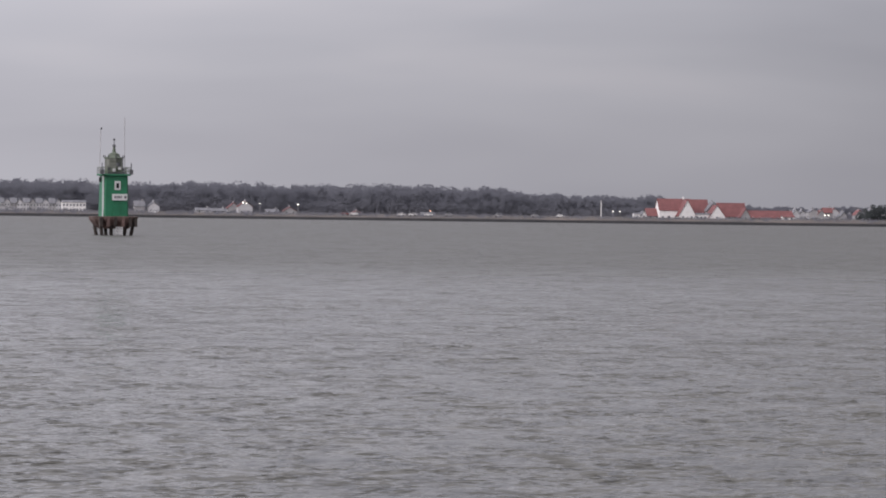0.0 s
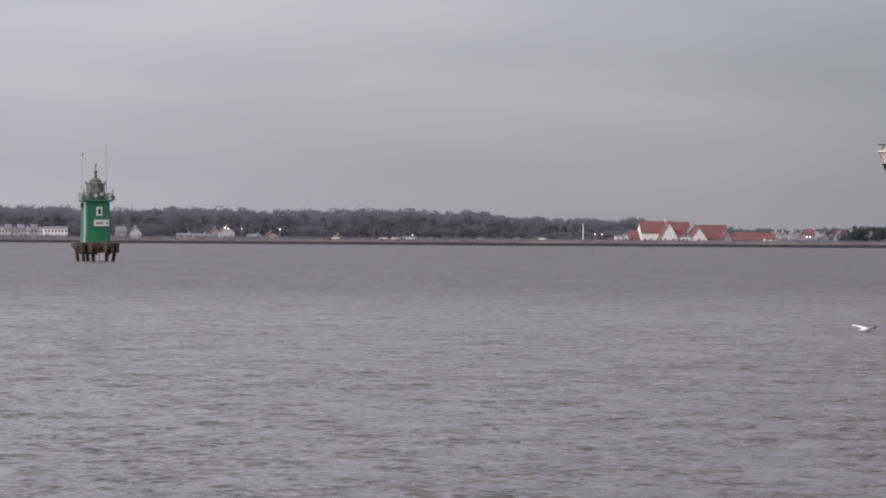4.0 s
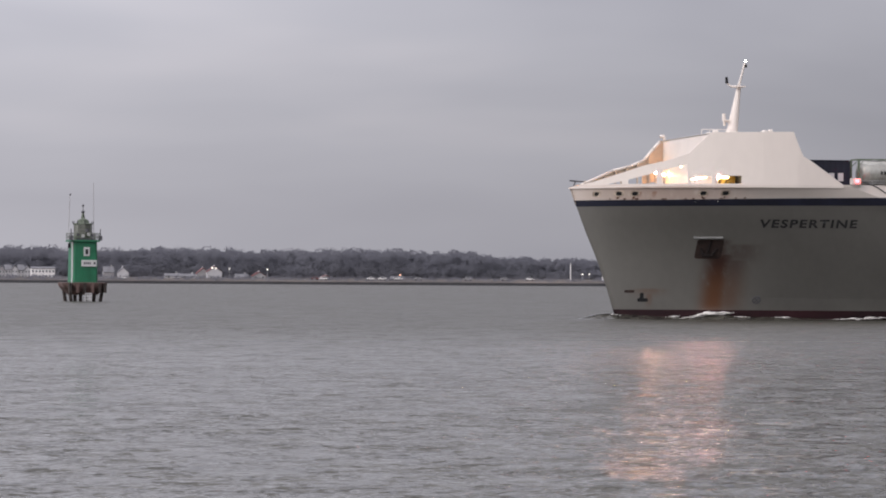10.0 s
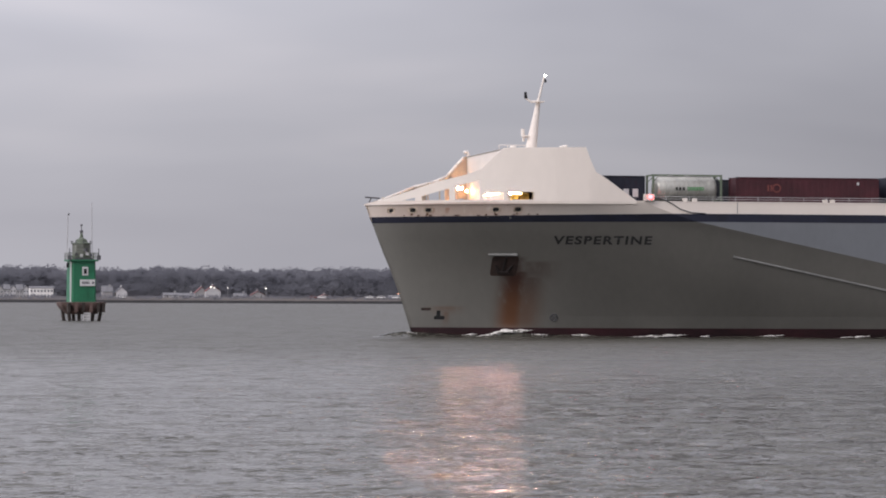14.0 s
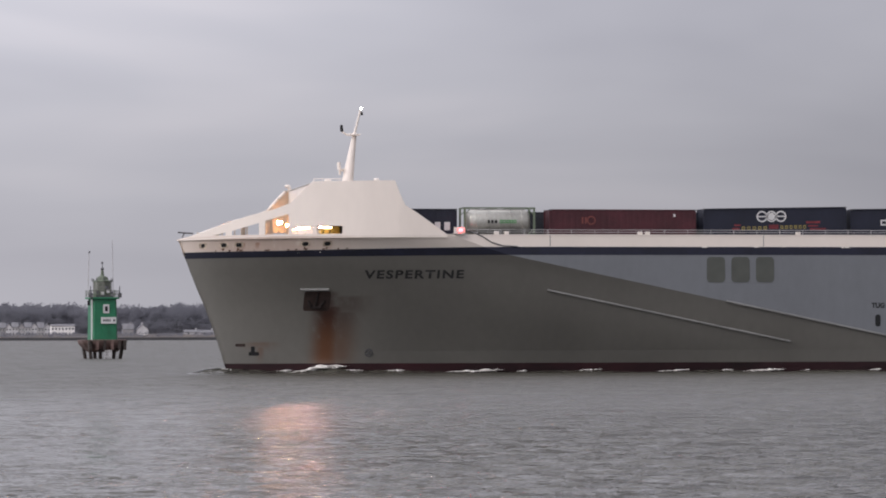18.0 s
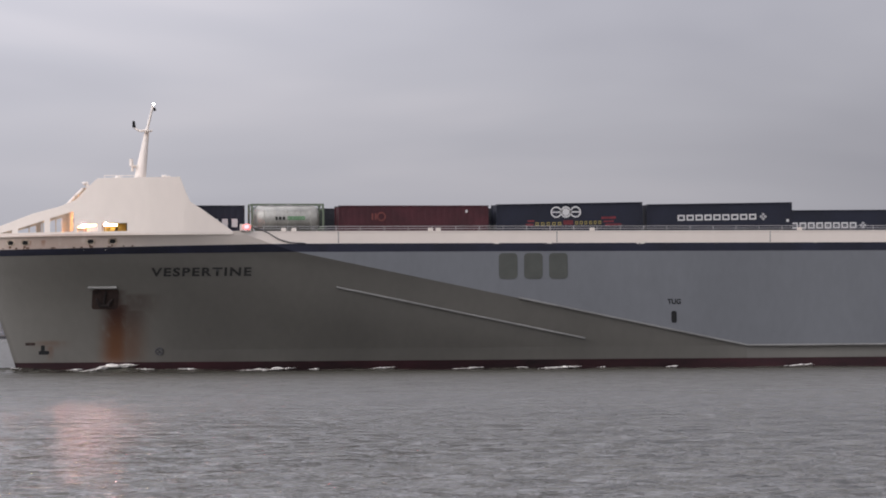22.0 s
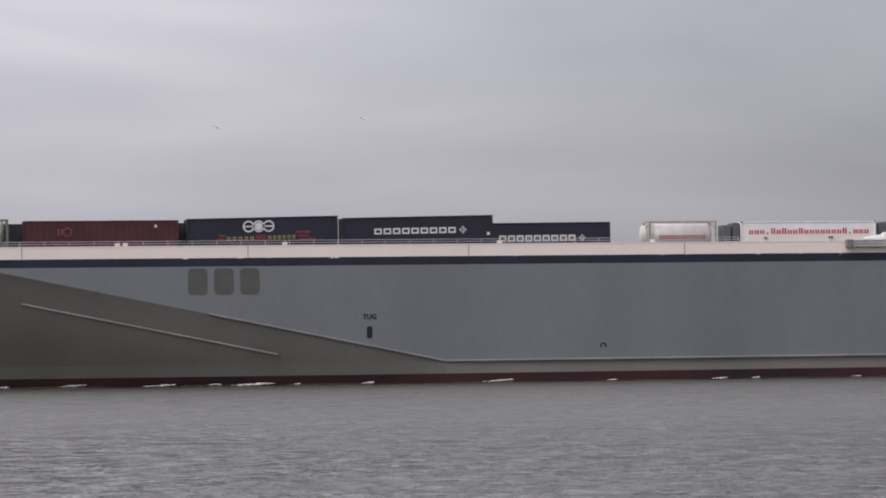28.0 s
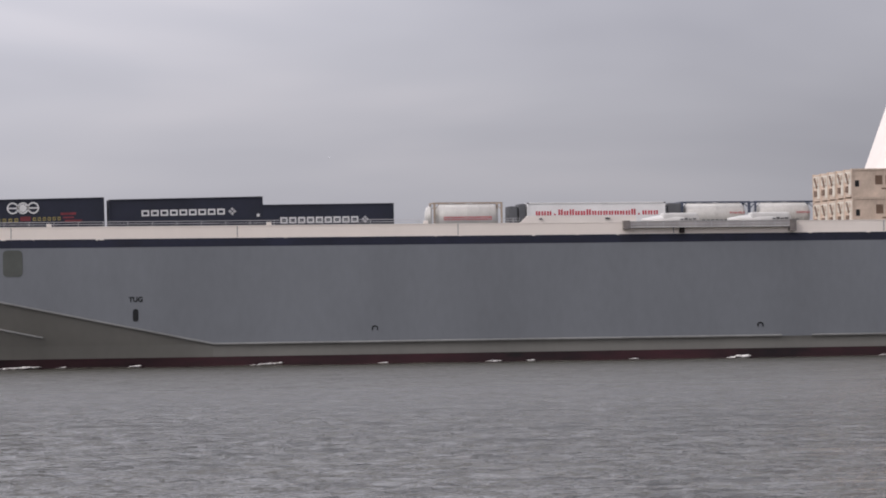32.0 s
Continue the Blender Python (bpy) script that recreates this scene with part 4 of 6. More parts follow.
def container(label, L, H, paint, name="container_trailer", ribbed=True, ride=1.15, category="container", group="cargo units on deck"):
    unit = thing(name, label, category, group=group)
    W = 2.5
    z0, z1 = ride, ride + H
    bm = bmesh.new()
    add_box(bm, 0.12, L - 0.12, 0.06, W - 0.06, z0 + 0.1, z1 - 0.02)
    part("body", bm, paint, unit)
    if ribbed:
        for y, o in ((0.055, -1), (W - 0.055, 1)):
            part("side_panel", corrugated(0.15, L - 0.15, z0 + 0.14, z1 - 0.1, y, 0.56, 0.013, o), paint, unit)
    for y in (0, W - 0.12):
        box("top_rail", (0.1, L - 0.1, y, y + 0.12, z1 - 0.1, z1), paint, unit)
        box("bottom_rail", (0.1, L - 0.1, y, y + 0.12, z0, z0 + 0.14), paint, unit)
        for x in (0, L - 0.16):
            box("corner_post", (x, x + 0.16, y, y + 0.12, z0, z1), paint, unit)
            for z in (z0 - 0.005, z1 - 0.115):
                box("corner_casting", (x - 0.01, x + 0.18, y - 0.01, y + 0.13, z, z + 0.12), DARK_GREY, unit)
    for i in range(4):
        rod("door_bar", (L + 0.02, 0.45 + 0.53 * i, z0 + 0.15), (L + 0.02, 0.45 + 0.53 * i, z1 - 0.15), 0.03, GREY_RAIL, unit, seg=6)
    return unit


def tank_unit(label, L, barrel, frame_paint, ride=1.2, dia=2.3, deep=True):
    unit = thing("tank_container", label, "tank container", group="cargo units on deck")
    W, H = 2.5, dia + 0.35
    bm = bmesh.new()
    k, r = 24, dia / 2
    prof = [(0.35, 0.2), (0.38, 0.6), (0.5, 0.86), (0.75, 1.0), (L - 0.75, 1.0), (L - 0.5, 0.86), (L - 0.38, 0.6), (L - 0.35, 0.2)]
    rings = [[bm.verts.new((x, W / 2 + r * f * math.cos(2 * math.pi * i / k), ride + 0.2 + r + r * f * math.sin(2 * math.pi * i / k))) for i in range(k)] for x, f in prof]
    for a, b in zip(rings, rings[1:]):
        for i in range(k):
            bm.faces.new((a[i], a[(i + 1) % k], b[(i + 1) % k], b[i]))
    bm.faces.new(rings[0])
    bm.faces.new(rings[-1])
    bmesh.ops.recalc_face_normals(bm, faces=bm.faces)
    part("barrel", bm, barrel, unit, smooth=True)
    for x in spread(1.2, L - 1.2, 4):
        bm = bmesh.new()
        for i in range(20):
            a, b = 2 * math.pi * i / 20, 2 * math.pi * (i + 1) / 20
            add_rod(bm, (x, W / 2 + (r + 0.01) * math.cos(a), ride + 0.2 + r + (r + 0.01) * math.sin(a)), (x, W / 2 + (r + 0.01) * math.cos(b), ride + 0.2 + r + (r + 0.01) * math.sin(b)), 0.03, seg=4)
        part("band", bm, barrel, unit)
    for x in (0.0, L - 0.18):
        for y in (0, W - 0.14):
            box("corner_post", (x, x + 0.18, y, y + 0.14, ride, ride + H), frame_paint, unit)
        for z in (ride, ride + H - 0.14):
            box("end_beam", (x, x + 0.16, 0.14, W - 0.14, z, z + 0.14), frame_paint, unit)
        s = 1 if x == 0 else -1
        e = 0.09 if x == 0 else L - 0.09
        for y in (0.07, W - 0.07):
            rod("brace", (e, y, ride + H * 0.3), (e + s * 0.55, y + (0.3 if y < 1 else -0.3), ride + 0.2), 0.05, frame_paint, unit, seg=6)
            rod("brace", (e, y, ride + H * 0.75), (e + s * 0.5, y + (0.25 if y < 1 else -0.25), ride + H - 0.2), 0.04, frame_paint, unit, seg=6)
    for y in (0.0, W - 0.1):
        box("top_rail", (0.18, L - 0.18, y, y + 0.1, ride + H - 0.1, ride + H), frame_paint, unit)
        box("bottom_rail", (0.18, L - 0.18, y, y + 0.1, ride, ride + 0.14), frame_paint, unit)
    bm = bmesh.new()
    add_box(bm, 0.8, L - 0.8, W / 2 - 0.3, W / 2 + 0.3, ride + 0.2 + dia, ride + 0.24 + dia)
    for x in (L * 0.3, L * 0.55):
        add_rod(bm, (x, W / 2, ride + 0.2 + dia), (x, W / 2, ride + 0.34 + dia), 0.28, seg=12)
    part("walkway", bm, GREY_RAIL, unit)
    chassis(unit, L, W, ride, 2)
    return unit


NEAR, FAR = -11.35, 4.3
# Added units whose dark colour imitates the shadow between the outer containers.
SHADE_BLUE = surface("gap_shade_blue_grey", (0.03, 0.032, 0.04), rough=0.75, vary=0.3, grain=0.5)
for x, ln in ((23.6, 12.2), (37.2, 12.2)):
    u = container("container added to fill the outer row's gaps with darkness", ln, 2.6, SHADE_BLUE)
    chassis(u, ln, 2.5, 1.15)
    riders.append((u, x, NEAR + 2.9, DECK_Z, 0))

u = container("short navy blue container with pale lettering on a trailer", 5.7, 2.8, NAVY)
blocks("letter_block", SIGN_WHITE, u, "pale blocks of company lettering", 1.9, 5.4, 2.0, 2.75, 4, 0.0)
chassis(u, 5.7, 2.5, 1.15, 1)
riders.append((u, 14.35, NEAR + 1.0, DECK_Z, 0))

u = tank_unit("stained steel tank container in a faded green frame", 6.6, STEEL, FRAME_GREEN, ride=1.32, dia=2.4)
blocks("letter_block", BLACK, u, "dark company mark", 2.2, 3.2, 2.62, 2.9, 3, 0.04)
blocks("letter_block", SIGN_GREEN, u, "green company mark", 3.3, 4.9, 2.64, 2.92, 5, 0.04, 0.86)
riders.append((u, 20.5, NEAR, DECK_Z, 0))

u = container("oxide red steel container on a trailer", 13.72, 2.75, OXIDE)
part("mark", ring_mark(3.9, 2.9, 0.42, 0.14, -0.005), OXIDE_FADED, u, "faded round company mark")
blocks("mark", OXIDE_FADED, u, "", 3.0, 3.6, 2.6, 3.2, 2, 0.005)
blocks("placard", SIGN_WHITE, u, "", 11.6, 11.8, 3.25, 3.5, 1, 0.005, 1.0)
chassis(u, 13.72, 2.5, 1.15)
riders.append((u, 28.4, NEAR, DECK_Z, 0))

u = container("navy blue curtain-sided trailer with a white ringed logo", 13.6, 2.85, NAVY, name="curtain_trailer", ribbed=False, category="trailer")
for x in (5.55, 6.45, 7.35):
    logo = part("logo_ring", ring_mark(x, 3.2, 0.52, 0.13, 0.045), SIGN_WHITE, u, "white ring of a company logo")
    if x == 6.45:
        bm = bmesh.new()
        add_rod(bm, (x, 0.03, 3.2), (x, 0.055, 3.2), 0.34, seg=20)
        part("logo_disc", bm, SIGN_WHITE, logo)
    else:
        blocks("logo_bar", SIGN_WHITE, logo, "", x - 0.4, x + 0.4, 3.14, 3.26, 1, 0.05, 1.0)
blocks("letter_block", SIGN_YELLOW, u, "yellow company lettering", 3.6, 6.2, 2.0, 2.3, 5, 0.05)
blocks("letter_block", SIGN_YELLOW, u, "yellow company lettering", 7.3, 9.9, 2.05, 2.35, 6, 0.05)
RED_DULL = surface("dull_red_marking", (0.16, 0.022, 0.03), rough=0.7, vary=0.4, grain=1.5)
for x0, x1, z0, z1 in ((2.7, 3.4, 2.0, 2.2), (2.9, 3.5, 2.35, 2.5), (9.75, 11.1, 2.52, 2.72), (9.95, 10.9, 2.22, 2.36), (10.1, 11.6, 1.9, 2.08), (6.2, 7.1, 2.05, 2.45)):
    box("flourish", (x0, x1, 0.038, 0.052, z0, z1), RED_DULL, u, "dull red flourish of the lettering")
blocks("strap_rail", GREY_RAIL, u, "", 0.2, 13.4, 1.3, 1.42, 1, 0.05, 1.0)
chassis(u, 13.6, 2.5, 1.15)
riders.append((u, 42.9, NEAR, DECK_Z, -0.9))

u = container("navy blue trailer with white company lettering", 13.75, 2.85, NAVY, name="box_trailer", ribbed=False, category="trailer")
blocks("letter_block", SIGN_WHITE, u, "white blocks of company lettering", 2.9, 10.5, 2.45, 2.98, 9, 0.05, 0.8)
badge(u, 11.0, 2.72)
blocks("placard", SIGN_WHITE, u, "", 13.2, 13.45, 2.2, 2.45, 1, 0.05, 1.0)
chassis(u, 13.75, 2.5, 1.15)
riders.append((u, 56.9, NEAR, DECK_Z, -0.8))

u = container("navy blue trailer with white lettering, farther across the deck", 13.75, 2.85, NAVY, name="box_trailer", ribbed=False, category="trailer")
blocks("letter_block", SIGN_WHITE, u, "white blocks of company lettering", 2.9, 10.5, 2.2, 2.8, 9, 0.05, 0.8)
badge(u, 11.0, 2.5)
chassis(u, 13.75, 2.5, 1.15)
riders.append((u, 71.3, FAR - 0.2, DECK_Z, -0.3))

TANK_WHITE = surface("cream_tank_cladding", (0.5, 0.475, 0.435), rough=0.4, vary=0.15, grain=0.7)
FRAME_BROWN = surface("tan_frame_paint", (0.33, 0.26, 0.2), rough=0.6, vary=0.3)
FRAME_BLUE = surface("dark_blue_frame_paint", (0.05, 0.06, 0.09), rough=0.6, vary=0.3)
u = tank_unit("white tank container with red lettering in a tan frame", 6.7, TANK_WHITE, FRAME_BROWN, ride=1.3, dia=2.45)
blocks("letter_block", SIGN_RED, u, "red company lettering", 1.0, 5.7, 2.42, 2.72, 14, 0.0, 0.8)
bm = bmesh.new()
for x0, x1, r0, r1 in ((-0.55, -0.42, 0.7, 1.0), (-0.42, -0.12, 1.0, 1.05)):
    add_rod(bm, (x0, 1.25, 2.75), (x1, 1.25, 2.75), r0, r1, seg=20)
part("end_cap", bm, TANK_WHITE, u, "white domed end of the tank", smooth=True)
riders.append((u, 88.9, FAR, DECK_Z, 0))

u = container("white refrigerated trailer with large red lettering", 13.6, 2.8, TRAILER_WHITE, name="refrigerated_trailer", ribbed=False, category="trailer", ride=1.2)
w = 11.6 / 21
for i, h in enumerate((0, 0, 0, -1, 1, 0, 2, 0, 0, 1, 0, 0, 0, 0, 0, 0, 0, 1, -1, 0, 0, 0)):
    x, z1 = 0.85 + i * w, 2.78 + (0.16, 0.4, 0.56, 0.56)[h + 1]
    for a, b in ((0.0, 0.3), (0.46, 0.76)) if h >= 0 else ((0.2, 0.5),):
        box("letter_bar", (x + a * w, x + b * w, 0.038, 0.054, 2.78, z1), SIGN_RED, u, "red bars of company lettering")
blocks("trim", SIGN_RED, u, "", 0.1, 13.5, 3.92, 4.0, 1, 0.05, 1.0)
bm = bmesh.new()
add_box(bm, -0.75, -0.02, 0.3, 2.2, 2.0, 3.9, bevel=0.08)
add_box(bm, -1.7, -0.9, 0.2, 2.3, 1.2, 3.7, bevel=0.1)
part("cooling_unit", bm, DARK_GREY, u, "dark grey cooling unit")
chassis(u, 13.6, 2.5, 1.2)
riders.append((u, 98.0, FAR, DECK_Z, 0))

for x, L in ((113.2, 6.9), (120.5, 6.1)):
    u = tank_unit("white tank container in a dark blue frame", L, TANK_WHITE, FRAME_BLUE, ride=1.2, dia=2.45)
    blocks("letter_block", SIGN_RED, u, "", L * 0.7, L * 0.93, 2.82, 2.98, 6, 0.02)
    blocks("letter_block", DARK_GREY, u, "", L * 0.3, L * 0.75, 2.0, 2.25, 7, 0.02)
    riders.append((u, x, FAR, DECK_Z, 0))
bm_far = thing("pump_trailer", "dark machinery trailer among the tanks", "trailer", group="cargo units on deck")
bm = bmesh.new()
add_box(bm, 0, 1.5, 0.2, 2.3, 0, 3.9, bevel=0.15)
add_box(bm, -0.9, 0.0, 0.3, 2.2, 0, 3.5, bevel=0.1)
part("body", bm, DARK_GREY, bm_far)
riders.append((bm_far, 111.9, FAR, DECK_Z, 0))


def reefer(upper):
    unit = thing("refrigerated_container", "beige refrigerated container in a stack" + (", upper tier" if upper else ", lower tier"), "container", group="stacked containers")
    L, W, H = 12.2, 2.44, 2.68
    bm = bmesh.new()
    add_box(bm, 0.1, L, 0.06, W - 0.06, 0.1, H - 0.04)
    part("body", bm, REEFER, unit)
    for y in (0, W - 0.14):
        for x in (0, L - 0.16):
            box("corner_post", (x, x + 0.16, y, y + 0.14, 0, H), REEFER, unit)
        box("top_rail", (0.16, L - 0.16, y, y + 0.14, H - 0.14, H), REEFER, unit)
        box("bottom_rail", (0.16, L - 0.16, y, y + 0.14, 0, 0.16), REEFER, unit)
    bm = bmesh.new()
    add_box(bm, 0.02, 0.1, 0.25, W - 0.25, 1.5, H - 0.25)
    add_box(bm, 0.0, 0.1, 0.25, 0.95, 0.3, 1.45)
    cooler = part("cooling_unit", bm, CREAM, unit, "white refrigeration panel")
    bm = bmesh.new()
    add_box(bm, -0.02, 0.1, 1.2, W - 0.45, 0.55, 1.1)
    add_rod(bm, (-0.02, 0.95, 1.35), (-0.02, 1.65, 2.25), 0.12, seg=8)
    part("compressor", bm, BROWN_MARK, cooler, "brown machinery behind the panel")
    rod("fan", (-0.03, 0.8, 2.0), (0.05, 0.8, 2.0), 0.26, REEFER, cooler, seg=14)
    blocks("marking", BROWN_MARK, unit, "brown blocks of company lettering", 2.3, 6.3, 1.2, 2.05, 4, 0.055, 0.7)
    blocks("marking", BROWN_MARK, unit, "", 2.9, 5.7, 0.75, 0.9, 1, 0.055, 1.0)
    blocks("hatch", BLACK, unit, "", 0.35, 0.75, 1.0, 1.6, 1, 0.055, 1.0)
    return unit


for tier in (0, 1):
    first = reefer(tier)
    for i in range(5):
        unit = first if i == 0 else copy_thing(first, Matrix())
        riders.append((unit, 125.2 + random.uniform(-0.05, 0.05), -12.0 + 2.5 * i, DECK_Z + 0.95 + tier * 2.69, 0))
box("hatch_platform", (124.9, 137.5, -12.2, 0.6, DECK_Z, DECK_Z + 0.94), DARK_GREY, ship)


# the wave that the hull pushes along, and the foam on its crests
def wave_height(x):
    """Height of the hull's own wave along the ship."""
    swell = 0.5 + 0.5 * math.sin(x * 0.47 + 0.9 * math.sin(x * 0.13))
    rise = min(max((x + 6.5) / 4.5, 0), 1) ** 2
    return rise * (0.06 + 0.28 * swell * math.exp(-max(x, 0) / 60) + 0.42 * math.exp(-((x - 9.0) / 2.4) ** 2) + 0.4 * math.exp(-((x + 1.0) / 2.3) ** 2)) - 0.15 * (1 - rise)


def build_hull_wave():
    xs = spread(-7.0, 158.0, 620)
    across = [(-0.6, 0.9), (0.1, 1.0), (0.45, 0.92), (0.9, 0.6), (1.4, 0.28), (2.1, 0.05), (3.0, -0.35)]
    bm = bmesh.new()
    for s in (-1, 1):
        rows = []
        for d, k in across:
            row = []
            for x in xs:
                hb = half_breadth(x, 0.1) if x > 0.2 else 0.0
                d1 = d * (1 + 0.35 * noise.noise((x * 0.3, d, 4.0)))
                z = wave_height(x) * k + (0.05 * noise.noise((x * 1.3, d * 2, 7.0)) if k > 0 else 0)
                row.append(bm.verts.new((x, s * (hb + d1), z if k > 0 else -0.12)))
            rows.append(row)
        for a, b in zip(rows, rows[1:]):
            for i in range(len(xs) - 1):
                bm.faces.new((a[i], a[i + 1], b[i + 1], b[i]) if s > 0 else (a[i], b[i], b[i + 1], a[i + 1]))
    bmesh.ops.recalc_face_normals(bm, faces=bm.faces)
    if sum(f.normal.z for f in bm.faces) < 0:
        bmesh.ops.reverse_faces(bm, faces=bm.faces)
    ob = finish("hull_wave", bm, water.data.materials[0], smooth=True)
    return tagged(ob, "low dark wave pushed along the ship's waterline", "wave", kind="stuff")


def build_foam():
    """Breaking crests: each run climbs the hull as it goes aft and ends where the crest falls."""
    bm = bmesh.new()
    rng = random.Random(5)
    runs = [(-0.6, 1.9, 0.3, -0.25), (4.6, 6.2, 0.3, 0.05), (5.8, 11.2, 1.3, 0.42), (10.7, 12.6, 0.4, -0.1), (14.4, 16.6, 0.42, -0.08), (19.6, 25.4, 0.5, 0.2), (26.2, 27.2, 0.3, 0.0), (31.5, 34.2, 0.34, 0.1), (38.8, 42.0, 0.3, 0.06), (44.6, 46.0, 0.35, 0.0), (46.8, 50.8, 0.6, 0.16), (52.0, 53.0, 0.3, 0.0), (58.2, 59.6, 0.28, 0.05), (69.0, 72.2, 0.42, 0.12), (80.5, 81.6, 0.26, 0.0), (90.2, 92.0, 0.36, 0.06), (94.0, 95.0, 0.3, 0.0), (103.5, 104.6, 0.3, 0.0), (112.6, 115.2, 0.65, 0.18), (127, 129, 0.4, 0.1), (141, 143, 0.4, 0.0)]
    for a, b, power, climb in runs:
        x = a
        while x < b:
            u = (x - a) / (b - a)
            body = max(0.12, (min(1, u * 1.6 + 0.1) * min(1, (1 - u) * 5)) ** 0.8) * (0.75 + 0.5 * noise.noise((x * 1.9, a, 2.0)))
            out = 0.9 - 0.7 * u
            y = -half_breadth(x, 0.1) - out - rng.uniform(-0.3, 0.35) * power
            z = 0.1 + 0.85 * wave_height(x) * (1.0 - 0.42 * out) + climb * (u - 0.3)
            s = (0.06 + 0.14 * rng.random()) * body * (0.45 + 0.95 * power)
            m = Matrix.Translation((x, y, z + rng.uniform(-0.11, 0.13) * power * body)) @ Matrix.Rotation(rng.uniform(-0.4, 0.4), 4, "Z") @ Matrix.Diagonal((2.3, 1.3, 0.7, 1))
            r = bmesh.ops.create_icosphere(bm, subdivisions=1, radius=s, matrix=m)["verts"]
            for v in r:
                v.co += Vector((rng.uniform(-1, 1), rng.uniform(-1, 1), rng.uniform(-0.5, 0.5))) * s * 0.4
            x += (0.03 + rng.random() * 0.08) * (1.0 if power > 0.5 else 1.5)
    ob = finish("bow_foam", bm, FOAM, smooth=True)
    return tagged(ob, "white foam breaking along the ship's waterline", "foam", kind="stuff")


riders.append((build_hull_wave(), 0, 0, 0, 0))
riders.append((build_foam(), 0, 0, 0, 0))


# ---- lighthouse on piles in the estuary ----
GREEN = surface("lighthouse_green_paint", (0.018, 0.15, 0.072), rough=0.5, vary=0.22, grain=0.5, fine=5)
PALE_GREEN = surface("weathered_pale_green_paint", (0.1, 0.12, 0.085), rough=0.6, vary=0.35, grain=1.2, fine=7)
CONCRETE = surface("weathered_concrete", (0.14, 0.09, 0.078), rough=0.85, vary=0.6, grain=0.9, fine=6, bump=0.4)
DARK_PILE = surface("weeded_pile", (0.045, 0.035, 0.03), rough=0.9, vary=0.5, grain=1.5, fine=8, bump=0.4)
GLASS = surface("lantern_glazing", (0.15, 0.155, 0.13), rough=0.15, vary=0.4, grain=1.5)


def build_lighthouse():
    lt = thing("lighthouse", "small square green lighthouse on a piled concrete platform", "lighthouse", (35.85, 485.4, 0), 8)
    piles = [(-2.0, -1.9), (-0.7, -2.0), (1.1, -2.0), (2.1, -1.9), (-2.0, 1.9), (-0.6, 2.0), (1.0, 2.0), (2.0, 1.9)]
    for x, y in piles:
        rod("pile", (x * 0.94, y * 0.94, -2.0), (x * 1.2, y * 1.2, 1.9), 0.26, DARK_PILE, lt, "dark weeded pile", seg=10)
    bm = bmesh.new()
    prof = [(2.0, 1.0), (2.6, 1.5), (3.05, 1.95), (3.28, 2.35), (3.38, 2.78), (3.1, 2.82)]
    rings = [[bm.verts.new((sx * w, sy * w, z)) for sx, sy in ((-1, -0.55), (-0.6, -1), (0.6, -1), (1, -0.55), (1, 0.55), (0.6, 1), (-0.6, 1), (-1, 0.55))] for w, z in prof]
    for a, b in zip(rings, rings[1:]):
        for i in range(8):
            bm.faces.new((a[i], a[(i + 1) % 8], b[(i + 1) % 8], b[i]))
    bm.faces.new(rings[0])
    bm.faces.new(rings[-1])
    bmesh.ops.recalc_face_normals(bm, faces=bm.faces)
    platform = part("platform", bm, CONCRETE, lt, "stained brown concrete platform")
    for x in (-2.8, -1.6, -0.4, 0.9, 2.1, 3.0):
        box("buttress", (x * 0.9 - 0.2, x * 0.9 + 0.2, -3.4, -2.5, 1.3, 2.7), CONCRETE if x in (-1.6, 0.9) else DARK_PILE, platform)
    bm = bmesh.new()
    for x in (-0.25, 0.05, 0.35, 0.65):
        add_box(bm, x - 0.06, x + 0.06, -3.3, -3.15, -1.0, 1.3)
    for z in (-0.1, 0.35, 0.8, 1.15):
        add_box(bm, -0.32, 0.72, -3.34, -3.22, z - 0.07, z + 0.07)
    part("landing_ladder", bm, SIGN_WHITE, platform, "pale slatted landing ladder")
    bm = bmesh.new()
    low, high = [], []
    for sx, sy in ((-1, -0.86), (-0.86, -1), (0.86, -1), (1, -0.86), (1, 0.86), (0.86, 1), (-0.86, 1), (-1, 0.86)):
        low.append(bm.verts.new((1.9 * sx, 1.9 * sy, 2.8)))
        high.append(bm.verts.new((1.8 * sx, 1.8 * sy, 8.85)))
    for i in range(8):
        bm.faces.new((low[i], low[(i + 1) % 8], high[(i + 1) % 8], high[i]))
    bm.faces.new(low)
    bm.faces.new(high)
    bmesh.ops.recalc_face_normals(bm, faces=bm.faces)
    tower_part = part("tower", bm, GREEN, lt, "green painted steel tower")
    for z in (4.3, 5.9, 7.5):
        box("plate_seam", (-1.55, 1.55, -1.88, -1.75, z, z + 0.05), GREEN, tower_part)
    # White strip imitates the daylight on the tower's left face.
    box("lit_face_strip", (-2.0, -1.82, -1.66, -1.35, 2.8, 8.8), SIGN_WHITE, lt, "white strip standing in for the brightly lit left face")
    win = box("window_frame", (-0.25, 0.62, -1.97, -1.75, 6.75, 8.05), SIGN_WHITE, lt, "white window frame")
    box("pane", (-0.02, 0.4, -2.0, -1.9, 7.0, 7.75), BLACK, win)
    sign = box("sign_board", (-0.6, 1.65, -2.05, -1.8, 5.2, 6.15), SIGN_WHITE, lt, "white sign board with dark marks")
    for x, w in ((-0.3, 0.22), (0.02, 0.2), (0.3, 0.24), (0.64, 0.16), (1.2, 0.3)):
        box("mark", (x, x + w, -2.07, -2.04, 5.5, 5.86), DARK_GREY, sign)
